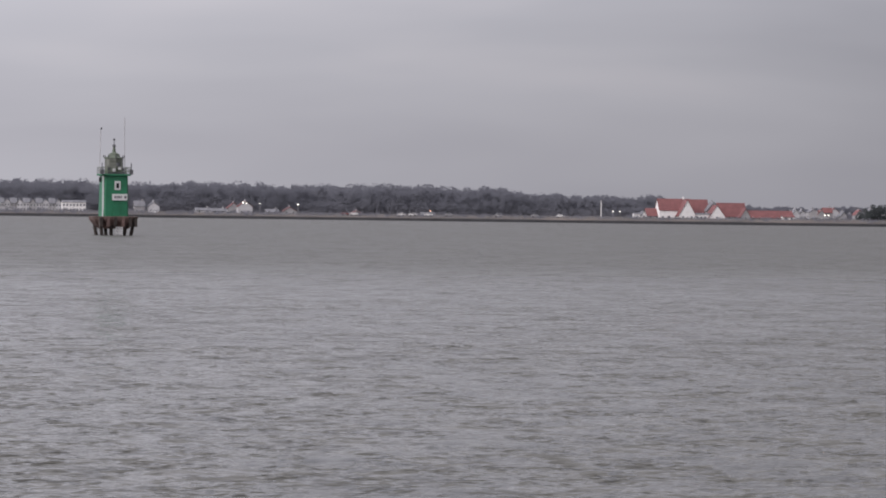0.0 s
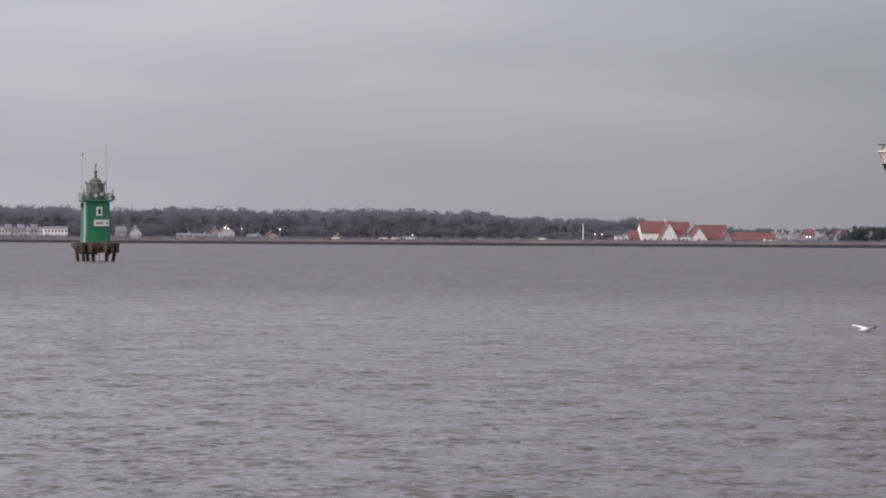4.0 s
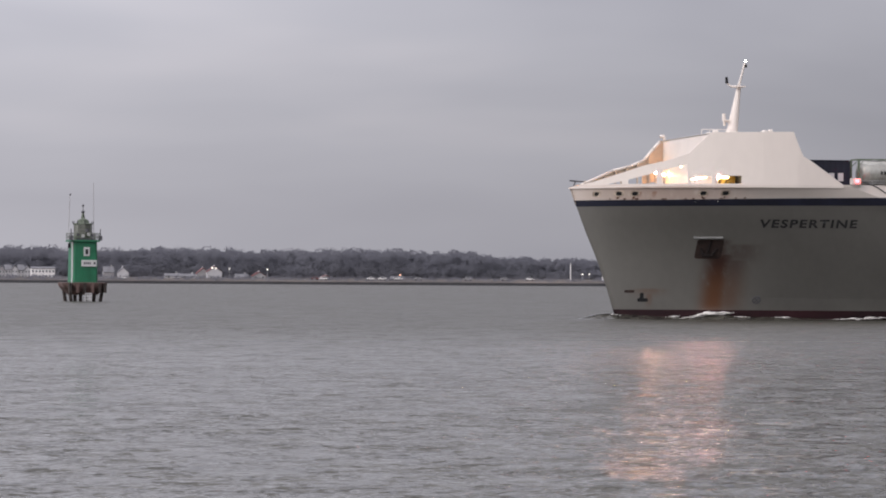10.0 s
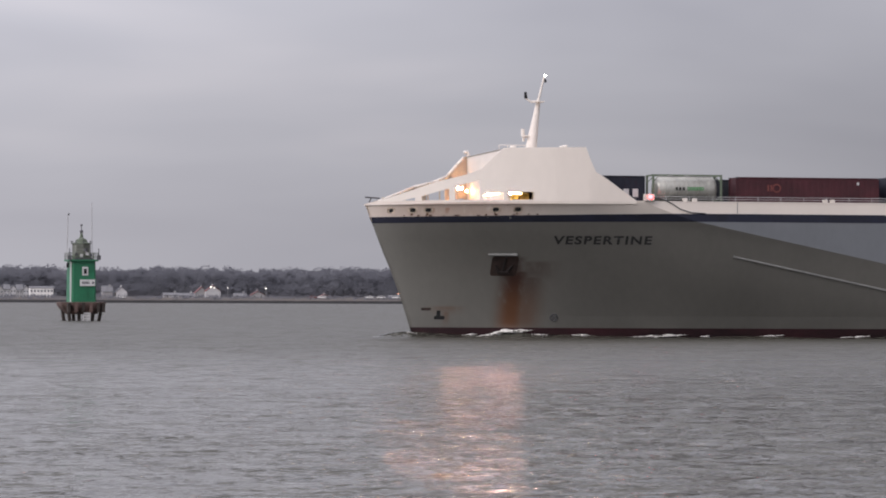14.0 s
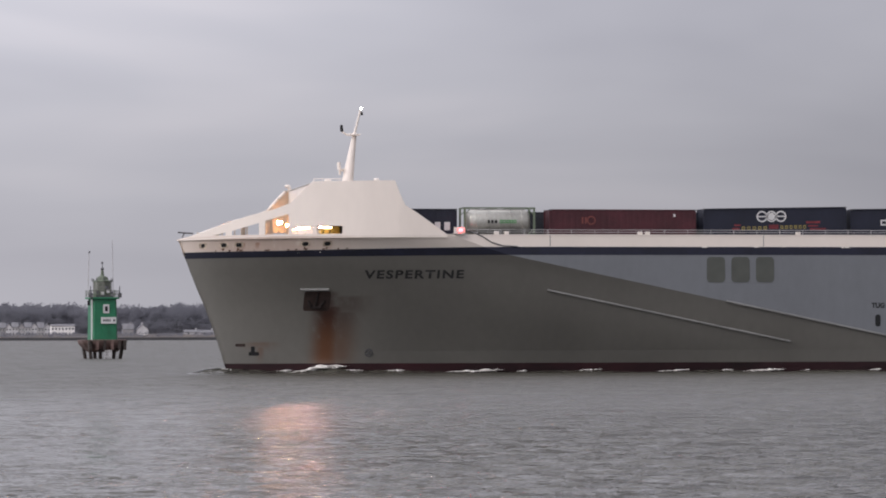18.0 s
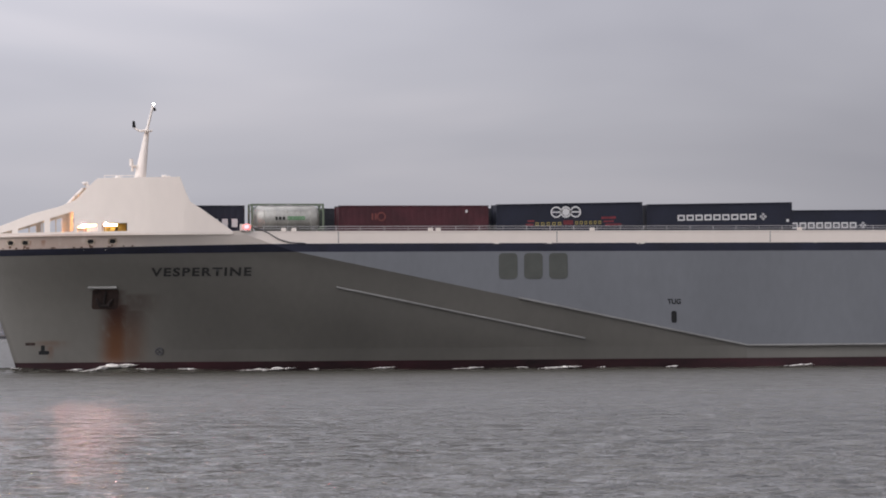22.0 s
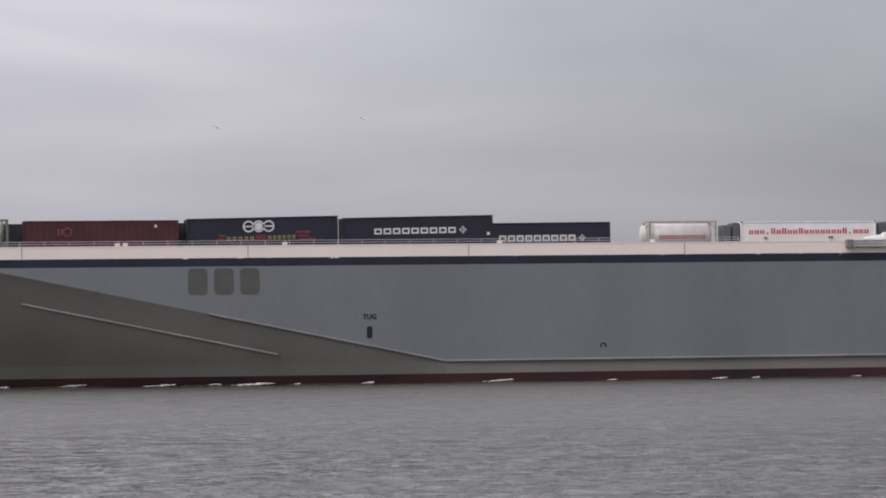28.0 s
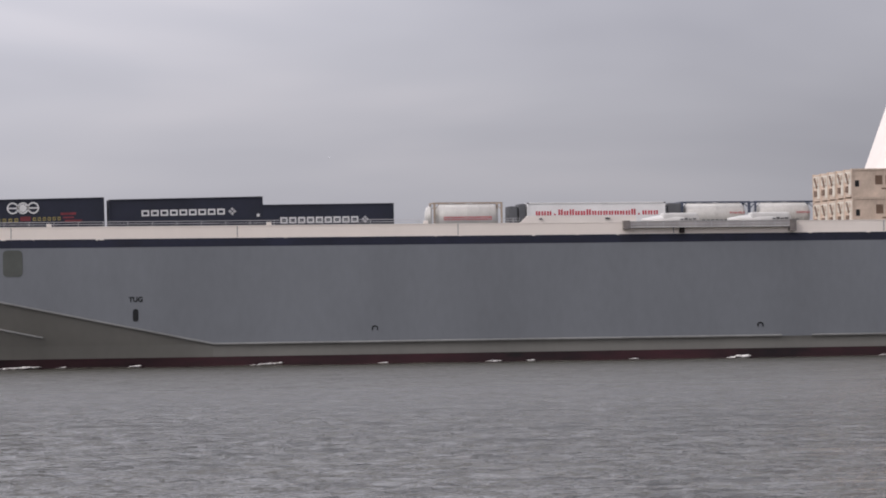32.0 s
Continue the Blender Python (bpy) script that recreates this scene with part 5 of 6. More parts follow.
    box("door", (-0.4, 0.5, -1.98, -1.8, 2.82, 4.7), GREEN, lt)
    gallery = box("gallery", (-2.15, 2.15, -2.15, 2.15, 8.85, 9.1), GREEN, lt, "green gallery deck", bevel=0.05)
    for i in range(7):
        a = -2.07 + 0.69 * i
        for p in ((a, -2.07), (a, 2.07), (-2.07, a), (2.07, a)):
            rod("gallery_post", (*p, 9.1), (*p, 10.1), 0.035, PALE_GREEN, gallery, seg=6)
    bm = bmesh.new()
    for z in (9.55, 10.1):
        for a, b in (((-2.07, -2.07), (2.07, -2.07)), ((2.07, -2.07), (2.07, 2.07)), ((2.07, 2.07), (-2.07, 2.07)), ((-2.07, 2.07), (-2.07, -2.07))):
            add_rod(bm, (*a, z), (*b, z), 0.03, seg=6)
    part("gallery_rail", bm, PALE_GREEN, gallery)
    for x, y in ((-2.2, -2.0), (2.2, -2.0)):
        box("navigation_box", (x - 0.25, x + 0.25, y - 0.25, y + 0.25, 9.05, 9.75), DARK_GREY, gallery)
        rod("bracket", (x, y, 9.7), (x, y, 10.75), 0.07, DARK_GREY, gallery)
    rod("lantern_wall", (0, 0, 9.1), (0, 0, 9.85), 1.42, PALE_GREEN, lt, "pale green lantern base", seg=8)
    lantern = rod("lantern", (0, 0, 9.85), (0, 0, 11.45), 1.4, GLASS, lt, "glazed lantern room", seg=8)
    for i in range(8):
        a = radians(45 * i + 22.5 + 22.5)
        rod("astragal", (1.3 * math.sin(a), 1.3 * math.cos(a), 9.85), (1.3 * math.sin(a), 1.3 * math.cos(a), 11.45), 0.06, PALE_GREEN, lantern, seg=6)
    bm = bmesh.new()
    for (r0, z0), (r1, z1) in zip([(1.5, 11.4), (1.5, 11.55), (0.92, 11.65), (0.78, 12.1), (0.3, 12.35)], [(1.5, 11.55), (0.95, 11.68), (0.8, 12.1), (0.3, 12.35), (0.15, 13.2)]):
        add_rod(bm, (0, 0, z0), (0, 0, z1), r0, r1, seg=8)
    roof = part("lantern_roof", bm, PALE_GREEN, lt, "pale green lantern roof")
    bm = bmesh.new()
    bmesh.ops.create_icosphere(bm, subdivisions=2, radius=0.26, matrix=Matrix.Translation((0, 0, 13.3)))
    add_rod(bm, (0, 0, 13.2), (0, 0, 14.3), 0.06)
    bmesh.ops.create_icosphere(bm, subdivisions=1, radius=0.2, matrix=Matrix.Translation((0, 0, 14.25)))
    part("finial", bm, DARK_GREY, roof)
    for i in range(8):
        a = radians(45 * i)
        rod("roof_bracket", (1.5 * math.sin(a), 1.5 * math.cos(a), 11.5), (1.58 * math.sin(a), 1.58 * math.cos(a), 11.9), 0.07, DARK_GREY, roof, seg=6)
    box("lantern_rail_panel", (-1.35, 1.35, -1.62, -1.55, 9.1, 9.42), DARK_GREY, lantern)
    for x, z in ((-1.1, 9.95), (-0.35, 9.75), (0.55, 10.05), (1.05, 9.8)):
        box("fog_signal", (x - 0.22, x + 0.22, -1.75, -1.5, z - 0.3, z + 0.16), DARK_GREY if x > 0.8 or x < -1 else SIGN_WHITE, lantern)
    rod("lens", (0.35, -1.2, 10.3), (0.35, -1.2, 10.8), 0.34, DARK_GREY, lantern, "dark optic behind the glazing", seg=10)
    for z in (10.4, 10.95):
        box("glazing_bar", (-1.0, 1.0, -1.4, -1.3, z, z + 0.07), PALE_GREEN, lantern)
    rod("whip_aerial", (-2.3, -0.6, 9.1), (-2.15, -0.6, 15.75), 0.055, GREY_RAIL, lt, seg=6)
    rod("whip_aerial", (1.75, 0.5, 9.1), (1.65, 0.5, 17.6), 0.05, GREY_RAIL, lt, seg=6)
    rod("aerial_head", (-2.15, -0.6, 15.7), (-2.0, -0.6, 15.95), 0.12, DARK_GREY, lt, seg=6)
    rod("drain_pipe", (-2.3, -1.2, 7.9), (-2.3, -1.2, 8.6), 0.2, BLACK, lt)


build_lighthouse()

# ---- far shore ----
def shore(x):
    """The y of the sea wall: it comes a little nearer towards the east."""
    return 1740 - 0.3 * min(max(x, -500), 900)


DUNE = surface("dune_grass", (0.068, 0.061, 0.055), rough=0.95, vary=0.45, grain=0.03, fine=0.2, tint=(0.1, 0.08, 0.066), stretch=(1, 1, 6))
WALL_STONE = surface("wet_sea_wall_stone", (0.016, 0.015, 0.016), rough=0.95, vary=0.5, grain=0.2, fine=1.5)


def east(mark, dist):
    """The x, at that distance, of a pixel column of the camera's first view (about a hundredth of a degree each)."""
    return dist * math.tan(radians(2.22 + mark * 0.00995))


def build_land():
    xs = spread(-2600, 3200, 290)
    back = [2, 8, 25, 36, 56, 72, 120, 190, 300, 700, 3100]
    zs = [1.2, 1.4, 2.1, 2.5, 2.6, 3.1, 2.6, 2.4, 2.5, 3.4, 10.0]
    lump = [0.05, 0.15, 0.4, 0.1, 0.1, 0.6, 0.5, 0.2, 0.1, 0.1, 0.1]
    bm = bmesh.new()
    rows = []
    for y, z, u in zip(back, zs, lump):
        rows.append([bm.verts.new((x, shore(x) + y, z * (1 if y < 10 or y > 150 else 0.74 + 0.26 * min(max((x - 80) / 320, 0), 1)) + u * (noise.noise((x * 0.011, y * 0.01, 3)) + 0.6 * noise.noise((x * 0.06, y * 0.03, 8))))) for x in xs])
    for a, b in zip(rows, rows[1:]):
        for i in range(len(xs) - 1):
            bm.faces.new((a[i], a[i + 1], b[i + 1], b[i]))
    tagged(finish("ground", bm, DUNE, smooth=True), "brown salt marsh and dunes behind the sea wall", "ground", kind="structure")
    bm = bmesh.new()
    rows = []
    for y, z in ((-3, -0.6), (-1.2, 0.6), (0, 1.4), (2.5, 1.45), (3, 0.4)):
        rows.append([bm.verts.new((x, shore(x) + y, z + 0.14 * noise.noise((x * 0.13, y, 1)))) for x in spread(-2600, 3200, 1400)])
    for a, b in zip(rows, rows[1:]):
        for i in range(len(a) - 1):
            bm.faces.new((a[i], a[i + 1], b[i + 1], b[i]))
    tagged(finish("sea_wall", bm, WALL_STONE), "low dark stone sea wall along the far shore", "wall", kind="structure")


build_land()

# Lighter and bluer than real twigs: distance haze is put into the colour.
TREE_HAZED = surface("woodland_hazed", (0.235, 0.238, 0.268), rough=1.0, vary=0.1, grain=0.02, fine=0.15, per_island=0.08, tint=(0.243, 0.243, 0.268))


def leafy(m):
    """Lets much of the light through the blades, which evens out their shade as haze would."""
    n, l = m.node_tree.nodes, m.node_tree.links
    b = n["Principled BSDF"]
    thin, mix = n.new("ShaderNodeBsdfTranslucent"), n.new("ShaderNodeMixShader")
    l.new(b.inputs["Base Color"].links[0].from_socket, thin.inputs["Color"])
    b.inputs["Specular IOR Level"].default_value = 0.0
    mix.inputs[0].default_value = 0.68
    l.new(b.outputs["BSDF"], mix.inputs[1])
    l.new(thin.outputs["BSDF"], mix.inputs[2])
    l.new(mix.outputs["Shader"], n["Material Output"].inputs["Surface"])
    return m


leafy(TREE_HAZED)
EVERGREEN = surface("evergreen_foliage", (0.03, 0.034, 0.034), rough=1.0, vary=0.3, grain=0.1, per_island=0.25)


class Leaves:
    """Gathers the twig and leaf blades of many crowns, and their trunks, as loose triangles."""

    def __init__(self, seed):
        self.tris, self.rng = [], np.random.default_rng(seed)

    def tree(self, x, y, z, h, w, n=90, blade=0.68):
        g = self.rng
        base = np.array((x, y, z))
        r = h * 0.009 + 0.08
        k = 7
        centres = base + np.stack((g.normal(size=k) * w * 0.2, g.normal(size=k) * w * 0.1, h * np.linspace(0.2, 0.8, k)), -1)
        sizes = w * g.uniform(0.3, 0.44, k) * np.linspace(1.15, 0.7, k)
        trunk = []
        for a, b in ((0, 1.57), (1.57, 3.14), (3.14, 4.71), (4.71, 6.28)):
            trunk.append([(x + r * math.cos(a), y + r * math.sin(a), z - 0.5), (x + r * math.cos(b), y + r * math.sin(b), z - 0.5), (x, y, z + h * 0.7)])
        for c in centres:
            trunk.append([(x - r * 0.5, y, z + h * 0.25), (x + r * 0.5, y, z + h * 0.25), tuple(c)])
        self.tris.append(np.array(trunk))
        pick = g.integers(0, k, n)
        d = g.normal(size=(n, 3))
        d /= np.linalg.norm(d, axis=1)[:, None]
        middle = centres[pick] + d * (sizes[pick] * g.uniform(0.6, 1.0, n))[:, None] * (1, 1, 0.8)
        middle[:, 2] = np.maximum(middle[:, 2], z)
        off = g.normal(size=(n, 3, 3)) * blade * 0.55
        face = np.array((-0.25, -0.75, 0.61))
        off -= 0.92 * (off @ face)[:, :, None] * face
        self.tris.append(middle[:, None, :] + off)

    def finish(self, name, material, label, category, kind=""):
        v = np.concatenate(self.tris).reshape(-1, 3).astype(np.float32)
        me = bpy.data.meshes.new(name)
        me.vertices.add(len(v))
        me.vertices.foreach_set("co", v.ravel())
        me.loops.add(len(v))
        me.loops.foreach_set("vertex_index", np.arange(len(v), dtype=np.int32))
        me.polygons.add(len(v) // 3)
        me.polygons.foreach_set("loop_start", np.arange(0, len(v), 3, dtype=np.int32))
        me.update(calc_edges=True)
        me.materials.append(material)
        return tagged(new(name, me), label, category, kind=kind)


def skyline(mark):
    """Height of the wood above the shore along its length."""
    for a, b, h in ((-900, 900, 22.5), (900, 925, 19.5), (925, 1135, 16.5), (1135, 1162, 18.5), (1162, 1185, 15), (1185, 2600, 10.0)):
        if a <= mark < b:
            return h
    return 16


def build_woods():
    rng = random.Random(11)
    for name_label, m0, m1 in (("dense winter woodland on the far shore", -500, 905), ("lower woodland and gardens on the far shore", 905, 2100)):
        lv = Leaves(int(m0) + 1000)
        m = m0
        while m < m1:
            for row, dist in enumerate((2270, 2300, 2330, 2370, 2410)):
                h = skyline(m) * (0.8 + 0.05 * row + 0.2 * (rng.random() - 0.3)) + 1.0 * math.sin(m * 0.021) + 0.7 * math.sin(m * 0.06)
                lv.tree(east(m + rng.uniform(-6, 6), dist), dist + rng.uniform(-12, 12), 2.6, h, h * rng.uniform(0.45, 0.75), 520 if row else 560, 1.15)
            for k in range(2):
                lv.tree(east(m + rng.uniform(-8, 8), 2262), 2262 + rng.uniform(-8, 8), 1.0, skyline(m) * rng.uniform(0.35, 0.6), 13, 240, 1.15)
            m += 8
        lv.finish("woodland", TREE_HAZED, name_label, "woodland", kind="stuff")
    lv = Leaves(5)
    m = -300
    while m < 2000:
        lv.tree(east(m, 2150), 2150 + rng.uniform(-40, 30), 2.2, rng.uniform(1.2, 3.2), rng.uniform(4, 8), 60, 0.7)
        m += rng.uniform(4, 30)
    m = -300
    while m < 2000:
        x = east(m, 1650)
        lv.tree(x, shore(x) + rng.uniform(12, 90), 2.0, rng.uniform(0.5, 1.7), rng.uniform(2, 7), 30, 0.5)
        m += rng.uniform(0.6, 4)
    lv.finish("hedgerow", TREE_HAZED, "low scrub and hedges on the marsh, paled for haze", "hedge", kind="stuff")
    lv = Leaves(9)
    x = east(1512, 2040)
    for k in range(16):
        lv.tree(x + 3 + k * 2.4, 2040 + rng.uniform(-6, 6), 1.8, min(12.3, 6.5 + k * 1.6) + rng.uniform(-1, 0.6), 7, 420, 0.9)
    lv.finish("evergreen_clump", EVERGREEN, "dark rounded evergreen clump by the shore", "trees", kind="stuff")


build_woods()

# ---- houses on the far shore ----
RENDER_WHITE = surface("white_rendered_wall", (0.8, 0.77, 0.745), rough=0.8, vary=0.12, grain=0.3)
# White walls dulled in their colour to stand for distance haze.
HAZE_WHITE = surface("white_wall_hazed", (0.47, 0.46, 0.465), rough=0.85, vary=0.15, grain=0.3, per_object=0.3)
RENDER_GREY = surface("grey_rendered_wall", (0.3, 0.29, 0.29), rough=0.85, vary=0.25, grain=0.3, per_object=0.3)
TILE_RED = surface("red_clay_tiles", (0.175, 0.066, 0.064), rough=0.8, vary=0.25, grain=0.3, fine=2)
# Slates and panes are lightened in colour, as haze would do.
SLATE = surface("hazed_grey_slates", (0.16, 0.157, 0.167), rough=0.7, vary=0.3, grain=0.3)
HOUSE_PANE = surface("hazed_window_glass", (0.14, 0.145, 0.155), rough=0.15, vary=0.3)
HOME_LIGHT = glow("far_lamp_glow", (1.0, 0.93, 0.82), 2.2)
HOME_WARM = glow("far_warm_lamp_glow", (1.0, 0.5, 0.3), 2.0)


def house(label, m0, m1, dist, eaves, ridge, wall, roof, gable_front=False, depth=9.0, base=2.0, windows=3, storeys=1, chimney=True, group=""):
    """A pitched-roof house fitted between two pixel columns of the first view, with its ridge along the shore or,
    gable_front, towards it.
    """
    x0, x1 = east(m0, dist), east(m1, dist)
    w = x1 - x0
    h = thing("house", label, "house", ((x0 + x1) / 2, dist, base), 0, group=group)
    e, r = eaves - base, ridge - base
    bm = bmesh.new()
    if gable_front:
        prof = [(-w / 2, 0), (w / 2, 0), (w / 2, e), (0, r - 0.15), (-w / 2, e)]
        ends = [[bm.verts.new((px, y, pz)) for px, pz in prof] for y in (0, depth)]
    else:
        prof = [(0, 0), (depth, 0), (depth, e), (depth / 2, r - 0.15), (0, e)]
        ends = [[bm.verts.new((x, py, pz)) for py, pz in prof] for x in (-w / 2, w / 2)]
    for i in range(5):
        j = (i + 1) % 5
        bm.faces.new((ends[0][i], ends[0][j], ends[1][j], ends[1][i]))
    bm.faces.new(ends[0])
    bm.faces.new(ends[1])
    bmesh.ops.recalc_face_normals(bm, faces=bm.faces)
    part("wall", bm, wall, h)
    bm = bmesh.new()
    o, t = 0.4, 0.25
    span = w if gable_front else depth
    for s in (-1, 1):
        a = (s * (span / 2 + o), e - o * (r - e) / (span / 2))
        quad = [a, (0, r), (0, r + t), (a[0], a[1] + t)]
        rows = []
        for q in (-o, (depth if gable_front else w) + o):
            rows.append([bm.verts.new((px, q, pz) if gable_front else (q - w / 2, px + depth / 2, pz)) for px, pz in quad])
        for i in range(4):
            j = (i + 1) % 4
            bm.faces.new((rows[0][i], rows[0][j], rows[1][j], rows[1][i]))
        bm.faces.new(rows[0])
        bm.faces.new(rows[1])
    bmesh.ops.recalc_face_normals(bm, faces=bm.faces)
    roof_part = part("roof", bm, roof, h)
    if chimney:
        cx = w * 0.3 if not gable_front else 0
        box("chimney", (cx - 0.5, cx + 0.5, depth / 2 - 0.5, depth / 2 + 0.5, r - 0.8, r + 1.3), wall, roof_part)
    for st in range(storeys):
        for i in range(windows):
            x = -w / 2 + w * (i + 0.5) / windows
            z = 0.9 + st * (e - 0.3) / storeys
            pane = min(1.2, w / windows * 0.5)
            win = box("window", (x - pane / 2 - 0.1, x + pane / 2 + 0.1, -0.06, 0.05, z - 0.1, z + 1.4), SIGN_WHITE, h)
            box("pane", (x - pane / 2, x + pane / 2, -0.09, -0.03, z, z + 1.3), HOUSE_PANE, win)
    return h


CLUB = "clubhouse buildings"
house("white clubhouse wing with a steep red tiled roof", 1165, 1222, 2062, 8.2, 15.4, RENDER_WHITE, TILE_RED, depth=13, windows=5, storeys=1, group=CLUB)
house("white gabled front of the red-roofed clubhouse", 1199, 1229, 2054, 4.8, 14.6, RENDER_WHITE, TILE_RED, True, 16, windows=2, storeys=1, chimney=False, group=CLUB)
house("red-roofed wing behind the clubhouse front", 1219, 1252, 2072, 7.0, 15.2, RENDER_WHITE, TILE_RED, depth=13, windows=3, chimney=False, group=CLUB)
house("weathered grey gabled block of the clubhouse", 1248, 1272, 2066, 8.0, 13.6, RENDER_GREY, SLATE, True, 9, windows=2, group=CLUB)
house("pale flat-roofed porch between the clubhouse wings", 1228, 1256, 2055, 5.6, 6.2, RENDER_WHITE, SLATE, depth=6, windows=4, chimney=False, group=CLUB)
house("small white gabled wing of the clubhouse", 1252, 1281, 2054, 3.8, 11.6, RENDER_WHITE, TILE_RED, True, 16, windows=1, chimney=False, group=CLUB)
house("long red-roofed wing of the clubhouse", 1270, 1318, 2068, 4.6, 13.2, RENDER_GREY, TILE_RED, depth=14, windows=4, chimney=False, group=CLUB)
house("little grey gable on the clubhouse wing", 1308, 1325, 2056, 4.4, 9.6, RENDER_GREY, TILE_RED, True, 8, windows=1, chimney=False, group=CLUB)
house("low red-roofed range beside the clubhouse", 1324, 1400, 2070, 3.9, 8.4, RENDER_GREY, TILE_RED, depth=10, windows=7, chimney=False, group=CLUB)
house("low white annexe at the end of the clubhouse range", 1382, 1402, 2060, 4.6, 5.6, RENDER_WHITE, TILE_RED, depth=5, windows=2, chimney=False, group=CLUB)
house("low red-roofed cottage beside the clubhouse", 1143, 1167, 2066, 4.4, 9.0, RENDER_GREY, TILE_RED, depth=10, windows=2, chimney=False, group=CLUB)
house("small white gabled shed beside the clubhouse", 1131, 1144, 2052, 3.6, 7.2, RENDER_WHITE, SLATE, True, 6, windows=1, chimney=False, group=CLUB)
house("low white hut beside the clubhouse", 1120, 1131, 2050, 5.5, 6.0, RENDER_WHITE, SLATE, depth=4, windows=1, chimney=False, group=CLUB)
TERRACE = "white terraced houses"
for i in range(11):
    m = -12 + i * 11.2
    house("white rendered terraced house with a slate roof", m, m + 10.6, 2215, 7.6 + 0.3 * (i % 3), 10.4 + 0.5 * (i % 2), HAZE_WHITE if i % 3 else RENDER_GREY, SLATE, i % 2 == 0, 9, windows=2, storeys=2, chimney=False, group=TERRACE)
house("long white flat-fronted building", 112, 153, 2190, 8.6, 9.6, RENDER_WHITE, SLATE, depth=12, windows=7, storeys=2, chimney=False)
SUBURB = "houses among the trees"

rng_h = random.Random(3)
for m0, m1, dist, e, r, wall, roof in ((-12, 25, 2120, 3.6, 6.0, HAZE_WHITE, SLATE), (238, 256, 2220, 6.6, 10, RENDER_GREY, SLATE), (262, 282, 2220, 6.2, 9.6, HAZE_WHITE, SLATE), (346, 372, 2140, 4.2, 5.6, HAZE_WHITE, SLATE), (374, 400, 2150, 3.8, 5.4, HAZE_WHITE, SLATE), (402, 424, 2190, 6, 9.6, RENDER_GREY, TILE_RED), (420, 446, 2180, 7, 10.5, HAZE_WHITE, TILE_RED), (470, 492, 2160, 3.5, 5.4, RENDER_GREY, SLATE), (500, 524, 2200, 4.4, 7.0, RENDER_GREY, TILE_RED), (620, 640, 2160, 3.4, 5.0, RENDER_GREY, TILE_RED), (745, 768, 2140, 2.8, 4.4, RENDER_GREY, SLATE)):
    house("small house with a pitched roof among trees", m0, m1, dist, e, r, wall, roof, rng_h.random() < 0.4, 8, windows=2, group=SUBURB)
for i in range(17):
    m = 1385 + i * 13.5 + rng_h.uniform(-4, 4)
    dist = rng_h.uniform(2160, 2270)
    e = rng_h.uniform(4.5, 8.5)
    house("grey suburban house with a slate roof", m, m + rng_h.uniform(11, 17), dist, e, e + rng_h.uniform(2.0, 3.4), rng_h.choice((RENDER_GREY, RENDER_GREY, HAZE_WHITE)), rng_h.choice((SLATE, SLATE, TILE_RED)), rng_h.random() < 0.5, 8, windows=2, group="suburban houses")


def lamp_post(m, dist, height, mat, r):
    x = east(m, dist)
    ob = thing("street_lamp", "lit street lamp on a thin pole on the far shore", "street lamp", (x, dist, 2.0), group="lamps on the shore")
    rod("pole", (0, 0, 0), (0, 0, height), 0.12, GREY_RAIL, ob)
    bm = bmesh.new()
    bmesh.ops.create_icosphere(bm, subdivisions=2, radius=r, matrix=Matrix.Translation((0, 0, height + r * 0.5)))
    part("lamp", bm, mat, ob, "glowing lamp head")


for m, dist, hgt, mat, r in ((429, 2150, 7.4, HOME_LIGHT, 0.5), (435, 2150, 7.0, HOME_LIGHT, 0.4), (459, 2160, 7.0, HOME_LIGHT, 0.3), (526, 2150, 6.6, HOME_LIGHT, 0.45), (1455, 2100, 3.8, HOME_LIGHT, 0.45), (1461, 2100, 3.8, HOME_LIGHT, 0.45), (760, 2060, 3.4, HOME_WARM, 0.4), (1083, 2060, 4.6, HOME_LIGHT, 0.35), (1095, 2060, 4.6, HOME_LIGHT, 0.35)):
    lamp_post(m, dist, hgt, mat, r)
pole = thing("flagpole", "tall pale grey pole on the shore", "pole", (east(1062, 2030), 2030, 1.8))
rod("shaft", (0, 0, -0.5), (0, 0, 11.4), 0.42, RENDER_WHITE, pole, r1=0.3)
rod("head", (0, 0, 11.4), (0, 0, 12.0), 0.6, RENDER_GREY, pole)
for i, (m, w, mat) in enumerate(((300, 5, RENDER_WHITE), (640, 4, TILE_RED), (655, 3, RENDER_WHITE), (738, 6, RENDER_WHITE), (758, 5, RENDER_WHITE), (785, 5, RENDER_WHITE), (820, 4, RENDER_GREY), (905, 5, RENDER_GREY), (968, 5, RENDER_GREY), (1010, 4, RENDER_WHITE))):
    car = thing("parked_car", "small parked car on the shore road", "car", (east(m, 1650), shore(east(m, 1650)) + 46, 2.2 + 0.68 * min(max((east(m, 1650) - 80) / 320, 0), 1)), group="cars on the shore road")
    bm = bmesh.new()
    add_box(bm, -2.1, 2.1, -0.85, 0.85, 0.3, 0.95, bevel=0.15)
    add_box(bm, -1.2, 1.3, -0.75, 0.75, 0.9, 1.5, bevel=0.2)
    part("body", bm, mat, car)
    box("windscreen", (-1.1, 1.2, -0.78, -0.7, 1.0, 1.4), HOUSE_PANE, car)
    for x in (-1.3, 1.3):
        for y in (-0.85, 0.7):
            rod("wheel", (x, y, 0.1), (x, y + 0.15, 0.1), 0.33, TYRE, car, seg=12)

# ---- gulls ----
GULL_WHITE = surface("gull_white_feathers", (0.72, 0.72, 0.72), rough=0.9, vary=0.08, grain=6)
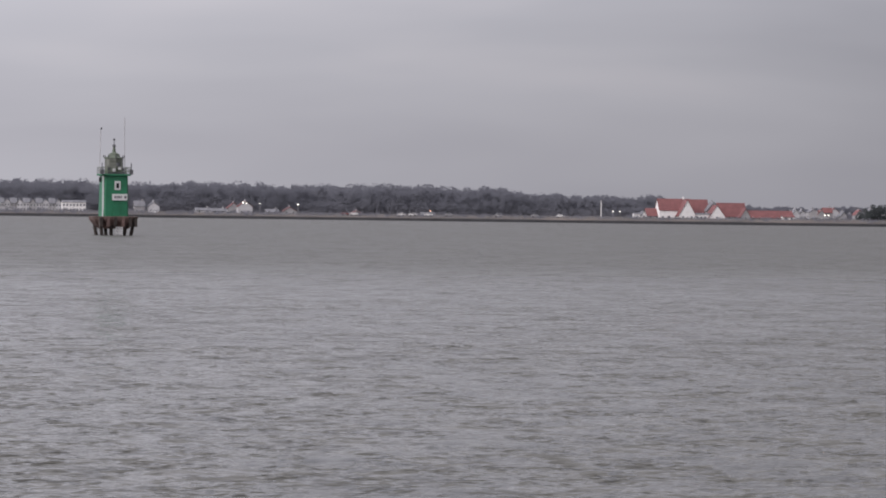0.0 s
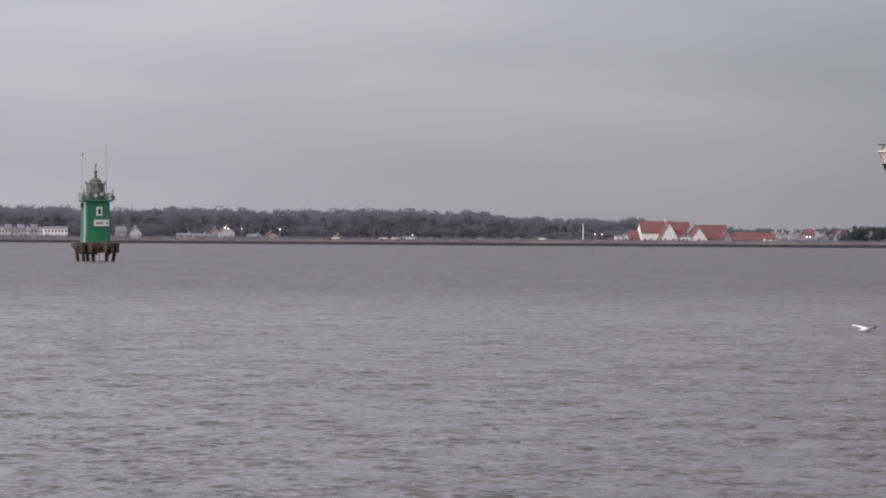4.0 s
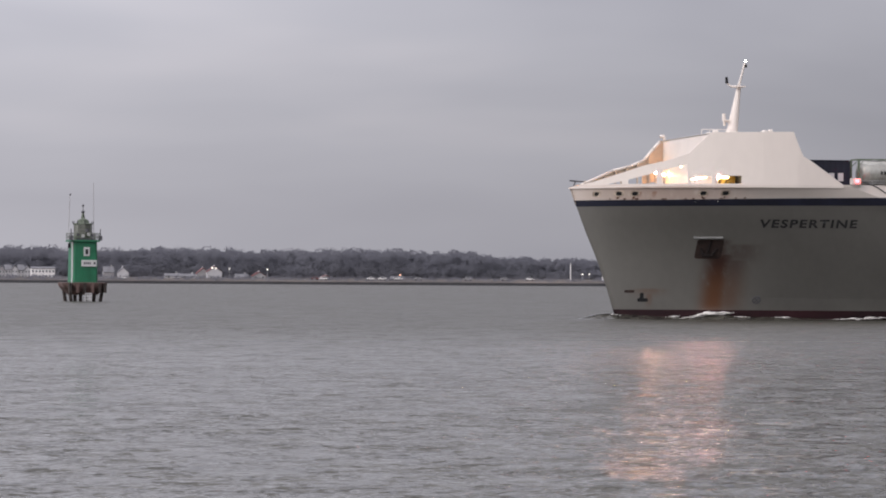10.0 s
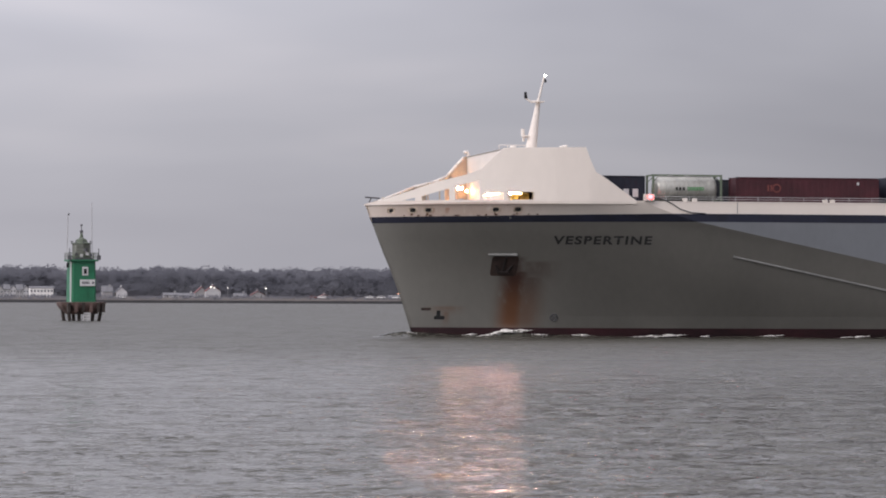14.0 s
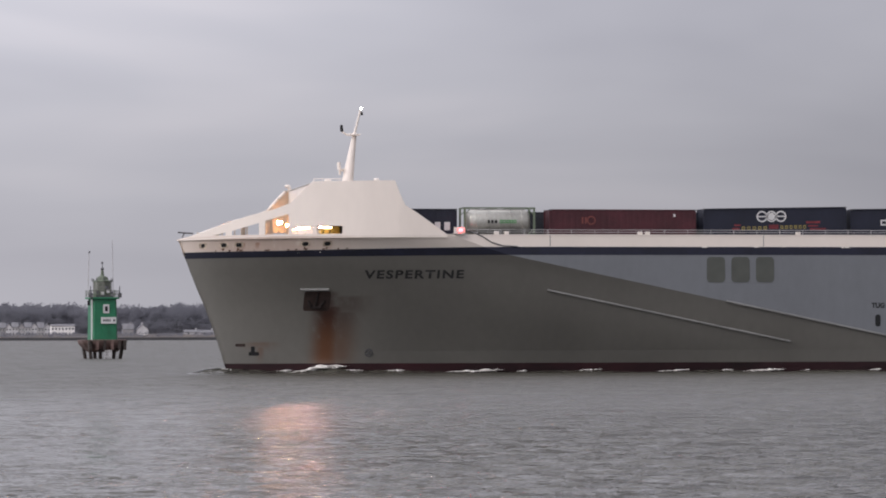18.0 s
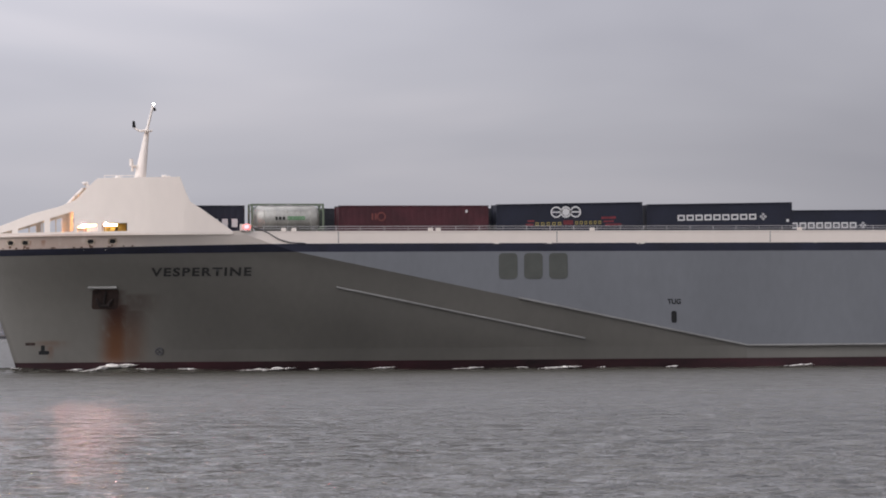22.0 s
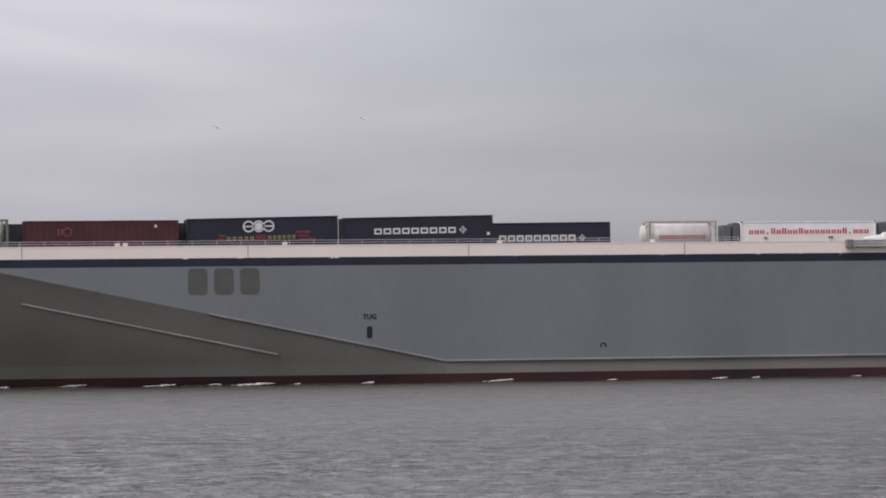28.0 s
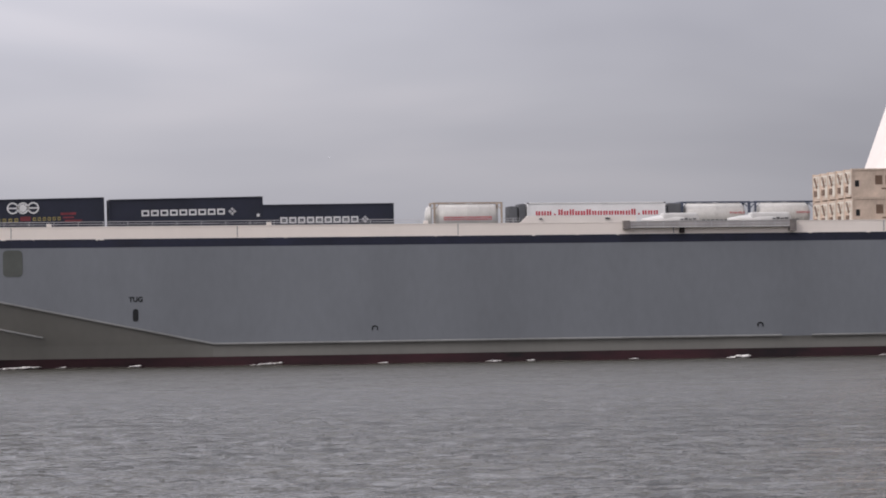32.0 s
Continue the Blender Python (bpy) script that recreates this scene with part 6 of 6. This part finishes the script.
GULL_TIP = surface("gull_dark_feathers", (0.25, 0.25, 0.26), rough=0.9, vary=0.15, grain=6)
GULL_GREY = surface("gull_grey_feathers", (0.66, 0.66, 0.68), rough=0.9, vary=0.12, grain=6)


def gull(label):
    g = thing("gull", label, "bird", group="gulls")
    bm = bmesh.new()
    k = 10
    prof = [(-0.22, 0.008, 0.01), (-0.16, 0.03, 0.0), (-0.05, 0.062, -0.005), (0.06, 0.062, 0.0), (0.13, 0.042, 0.012), (0.17, 0.04, 0.022), (0.205, 0.022, 0.02), (0.225, 0.008, 0.016)]
    rings = [[bm.verts.new((x, r * math.cos(2 * math.pi * i / k), z + r * 0.9 * math.sin(2 * math.pi * i / k))) for i in range(k)] for x, r, z in prof]
    for a, b in zip(rings, rings[1:]):
        for i in range(k):
            bm.faces.new((a[i], a[(i + 1) % k], b[(i + 1) % k], b[i]))
    bm.faces.new(rings[0])
    bm.faces.new(rings[-1])
    bmesh.ops.recalc_face_normals(bm, faces=bm.faces)
    body = part("body", bm, GULL_WHITE, g, smooth=True)
    rod("beak", (0.215, 0, 0.015), (0.265, 0, 0.008), 0.012, BLACK, body, r1=0.003)
    bm = bmesh.new()
    vs = [bm.verts.new(p) for p in ((-0.2, -0.02, 0.012), (-0.2, 0.02, 0.012), (-0.34, 0.07, 0.014), (-0.34, -0.07, 0.014))]
    bm.faces.new(vs)
    bmesh.ops.solidify(bm, geom=bm.faces[:], thickness=0.012)
    part("tail", bm, GULL_WHITE, body)
    wings = []
    for s in (-1, 1):
        bm = bmesh.new()
        plan = [(0.0, 0.09, -0.09), (0.14, 0.12, -0.07), (0.28, 0.10, -0.06), (0.42, 0.03, -0.07), (0.52, -0.08, -0.12)]
        rows = [[bm.verts.new((x, s * y, z)) for x, z in ((a, 0.0), ((a + b) / 2, 0.018 * (1 - y)), (b, -0.004))] for y, a, b in plan]
        for p, q in zip(rows, rows[1:]):
            for i in range(2):
                bm.faces.new((p[i], p[i + 1], q[i + 1], q[i]))
        bmesh.ops.recalc_face_normals(bm, faces=bm.faces)
        bmesh.ops.solidify(bm, geom=bm.faces[:], thickness=0.01)
        wing = part("wing", bm, GULL_GREY, g, "pale grey wing")
        wing.matrix_basis = pose(0.02, s * 0.045, 0.03)
        wings.append(wing)
        bm = bmesh.new()
        vs = [bm.verts.new((x, s * y, 0.006)) for x, y in ((0.03, 0.42), (-0.07, 0.42), (-0.125, 0.53), (-0.08, 0.535))]
        bm.faces.new(vs)
        bmesh.ops.solidify(bm, geom=bm.faces[:], thickness=0.022)
        part("wing_tip", bm, GULL_TIP, wing, "darker grey wing tip")
    return g, wings


low_gull = gull("white gull flying low over the water")
high_gulls = [gull("gull flying high in the distance"), gull("gull flying high in the distance")]


# ---- what moves ----
def flap(wings, beats, swing, start):
    for s, wing in zip((-1, 1), wings):
        rows, t, i = [], 0.0, 0
        while t < 32.01:
            up = swing if i % 2 == 0 else -swing * 0.55
            rows.append((t, pose(0.02, s * 0.045, 0.03, s * (up + 8), 0, 0)))
            t += 0.5 / beats
            i += 1
        walk(wing, rows)


def motions():
    for ob, x, y, z, tilt in riders:
        walk(ob, [(t, pose(120.96 - 4.8601 * t + x, 300.58 + y, z, 0, tilt, 0)) for t in (0.0, 8.0, 16.0, 24.0, 32.0)])
    walk(water, [(t, pose(-0.55 * t, -0.35 * t, 0)) for t in (0.0, 16.0, 32.0)])
    g, wings = low_gull
    walk(g, [(t, pose(x, y, z, 0, 0, turn)) for t, x, y, z, turn in (
        (0.0, -0.5, 78, 2.1, 12), (0.5, 2.9, 76, 1.55, 8), (1.0, 6.25, 74, 1.09, 4), (1.5, 9.53, 74, 0.6, 2), (2.0, 12.75, 74, 0.33, 0), (2.5, 15.65, 74, 0.34, 0), (3.0, 18.15, 74, 0.72, 4), (3.5, 20.8, 74, 1.09, 8),
        (4.5, 29.0, 82, 2.2, 14), (8.0, 52.0, 92, 7.0, 20), (32.0, 220.0, 160.0, 30.0, 20))])
    strokes = [(0.25 * i, 54 if i % 2 == 0 else -24) for i in range(11)] + [(3.0, 12), (3.5, 4), (5.5, 10), (32.0, 10)]
    for s, wing in zip((-1, 1), wings):
        walk(wing, [(t, pose(0.02, s * 0.045, 0.03, s * (up + 4), 0, 0)) for t, up in strokes])
    for (g, wings), path in zip(high_gulls, (
            [(0.0, 900, 3000, 60, 0, 0, 160), (24.0, 250, 1300, 40, 0, 0, 150), (27.0, 86, 560, 32, 0, 0, 150), (28.0, 56, 370, 29.5, 0, 0, 110), (29.0, 42.5, 330, 33.2, 0, 0, 105), (30.0, 40, 470, 46, 0, 0, 100), (32.0, 60, 1200, 60, 0, 0, 80)],
            [(0.0, -500, 3000, 60, 0, 0, -20), (25.0, 30, 900, 44, 0, 0, -40), (28.0, 36, 340, 26.5, 0, 0, -75), (29.0, 43.6, 330, 28.3, 0, 0, -80), (30.0, 60, 430, 36, 0, 0, -80), (32.0, 160, 1100, 60, 0, 0, -60)])):
        walk(g, [(t, pose(*p)) for t, *p in path])
        flap(wings, 2.1, 30, 0)


motions()
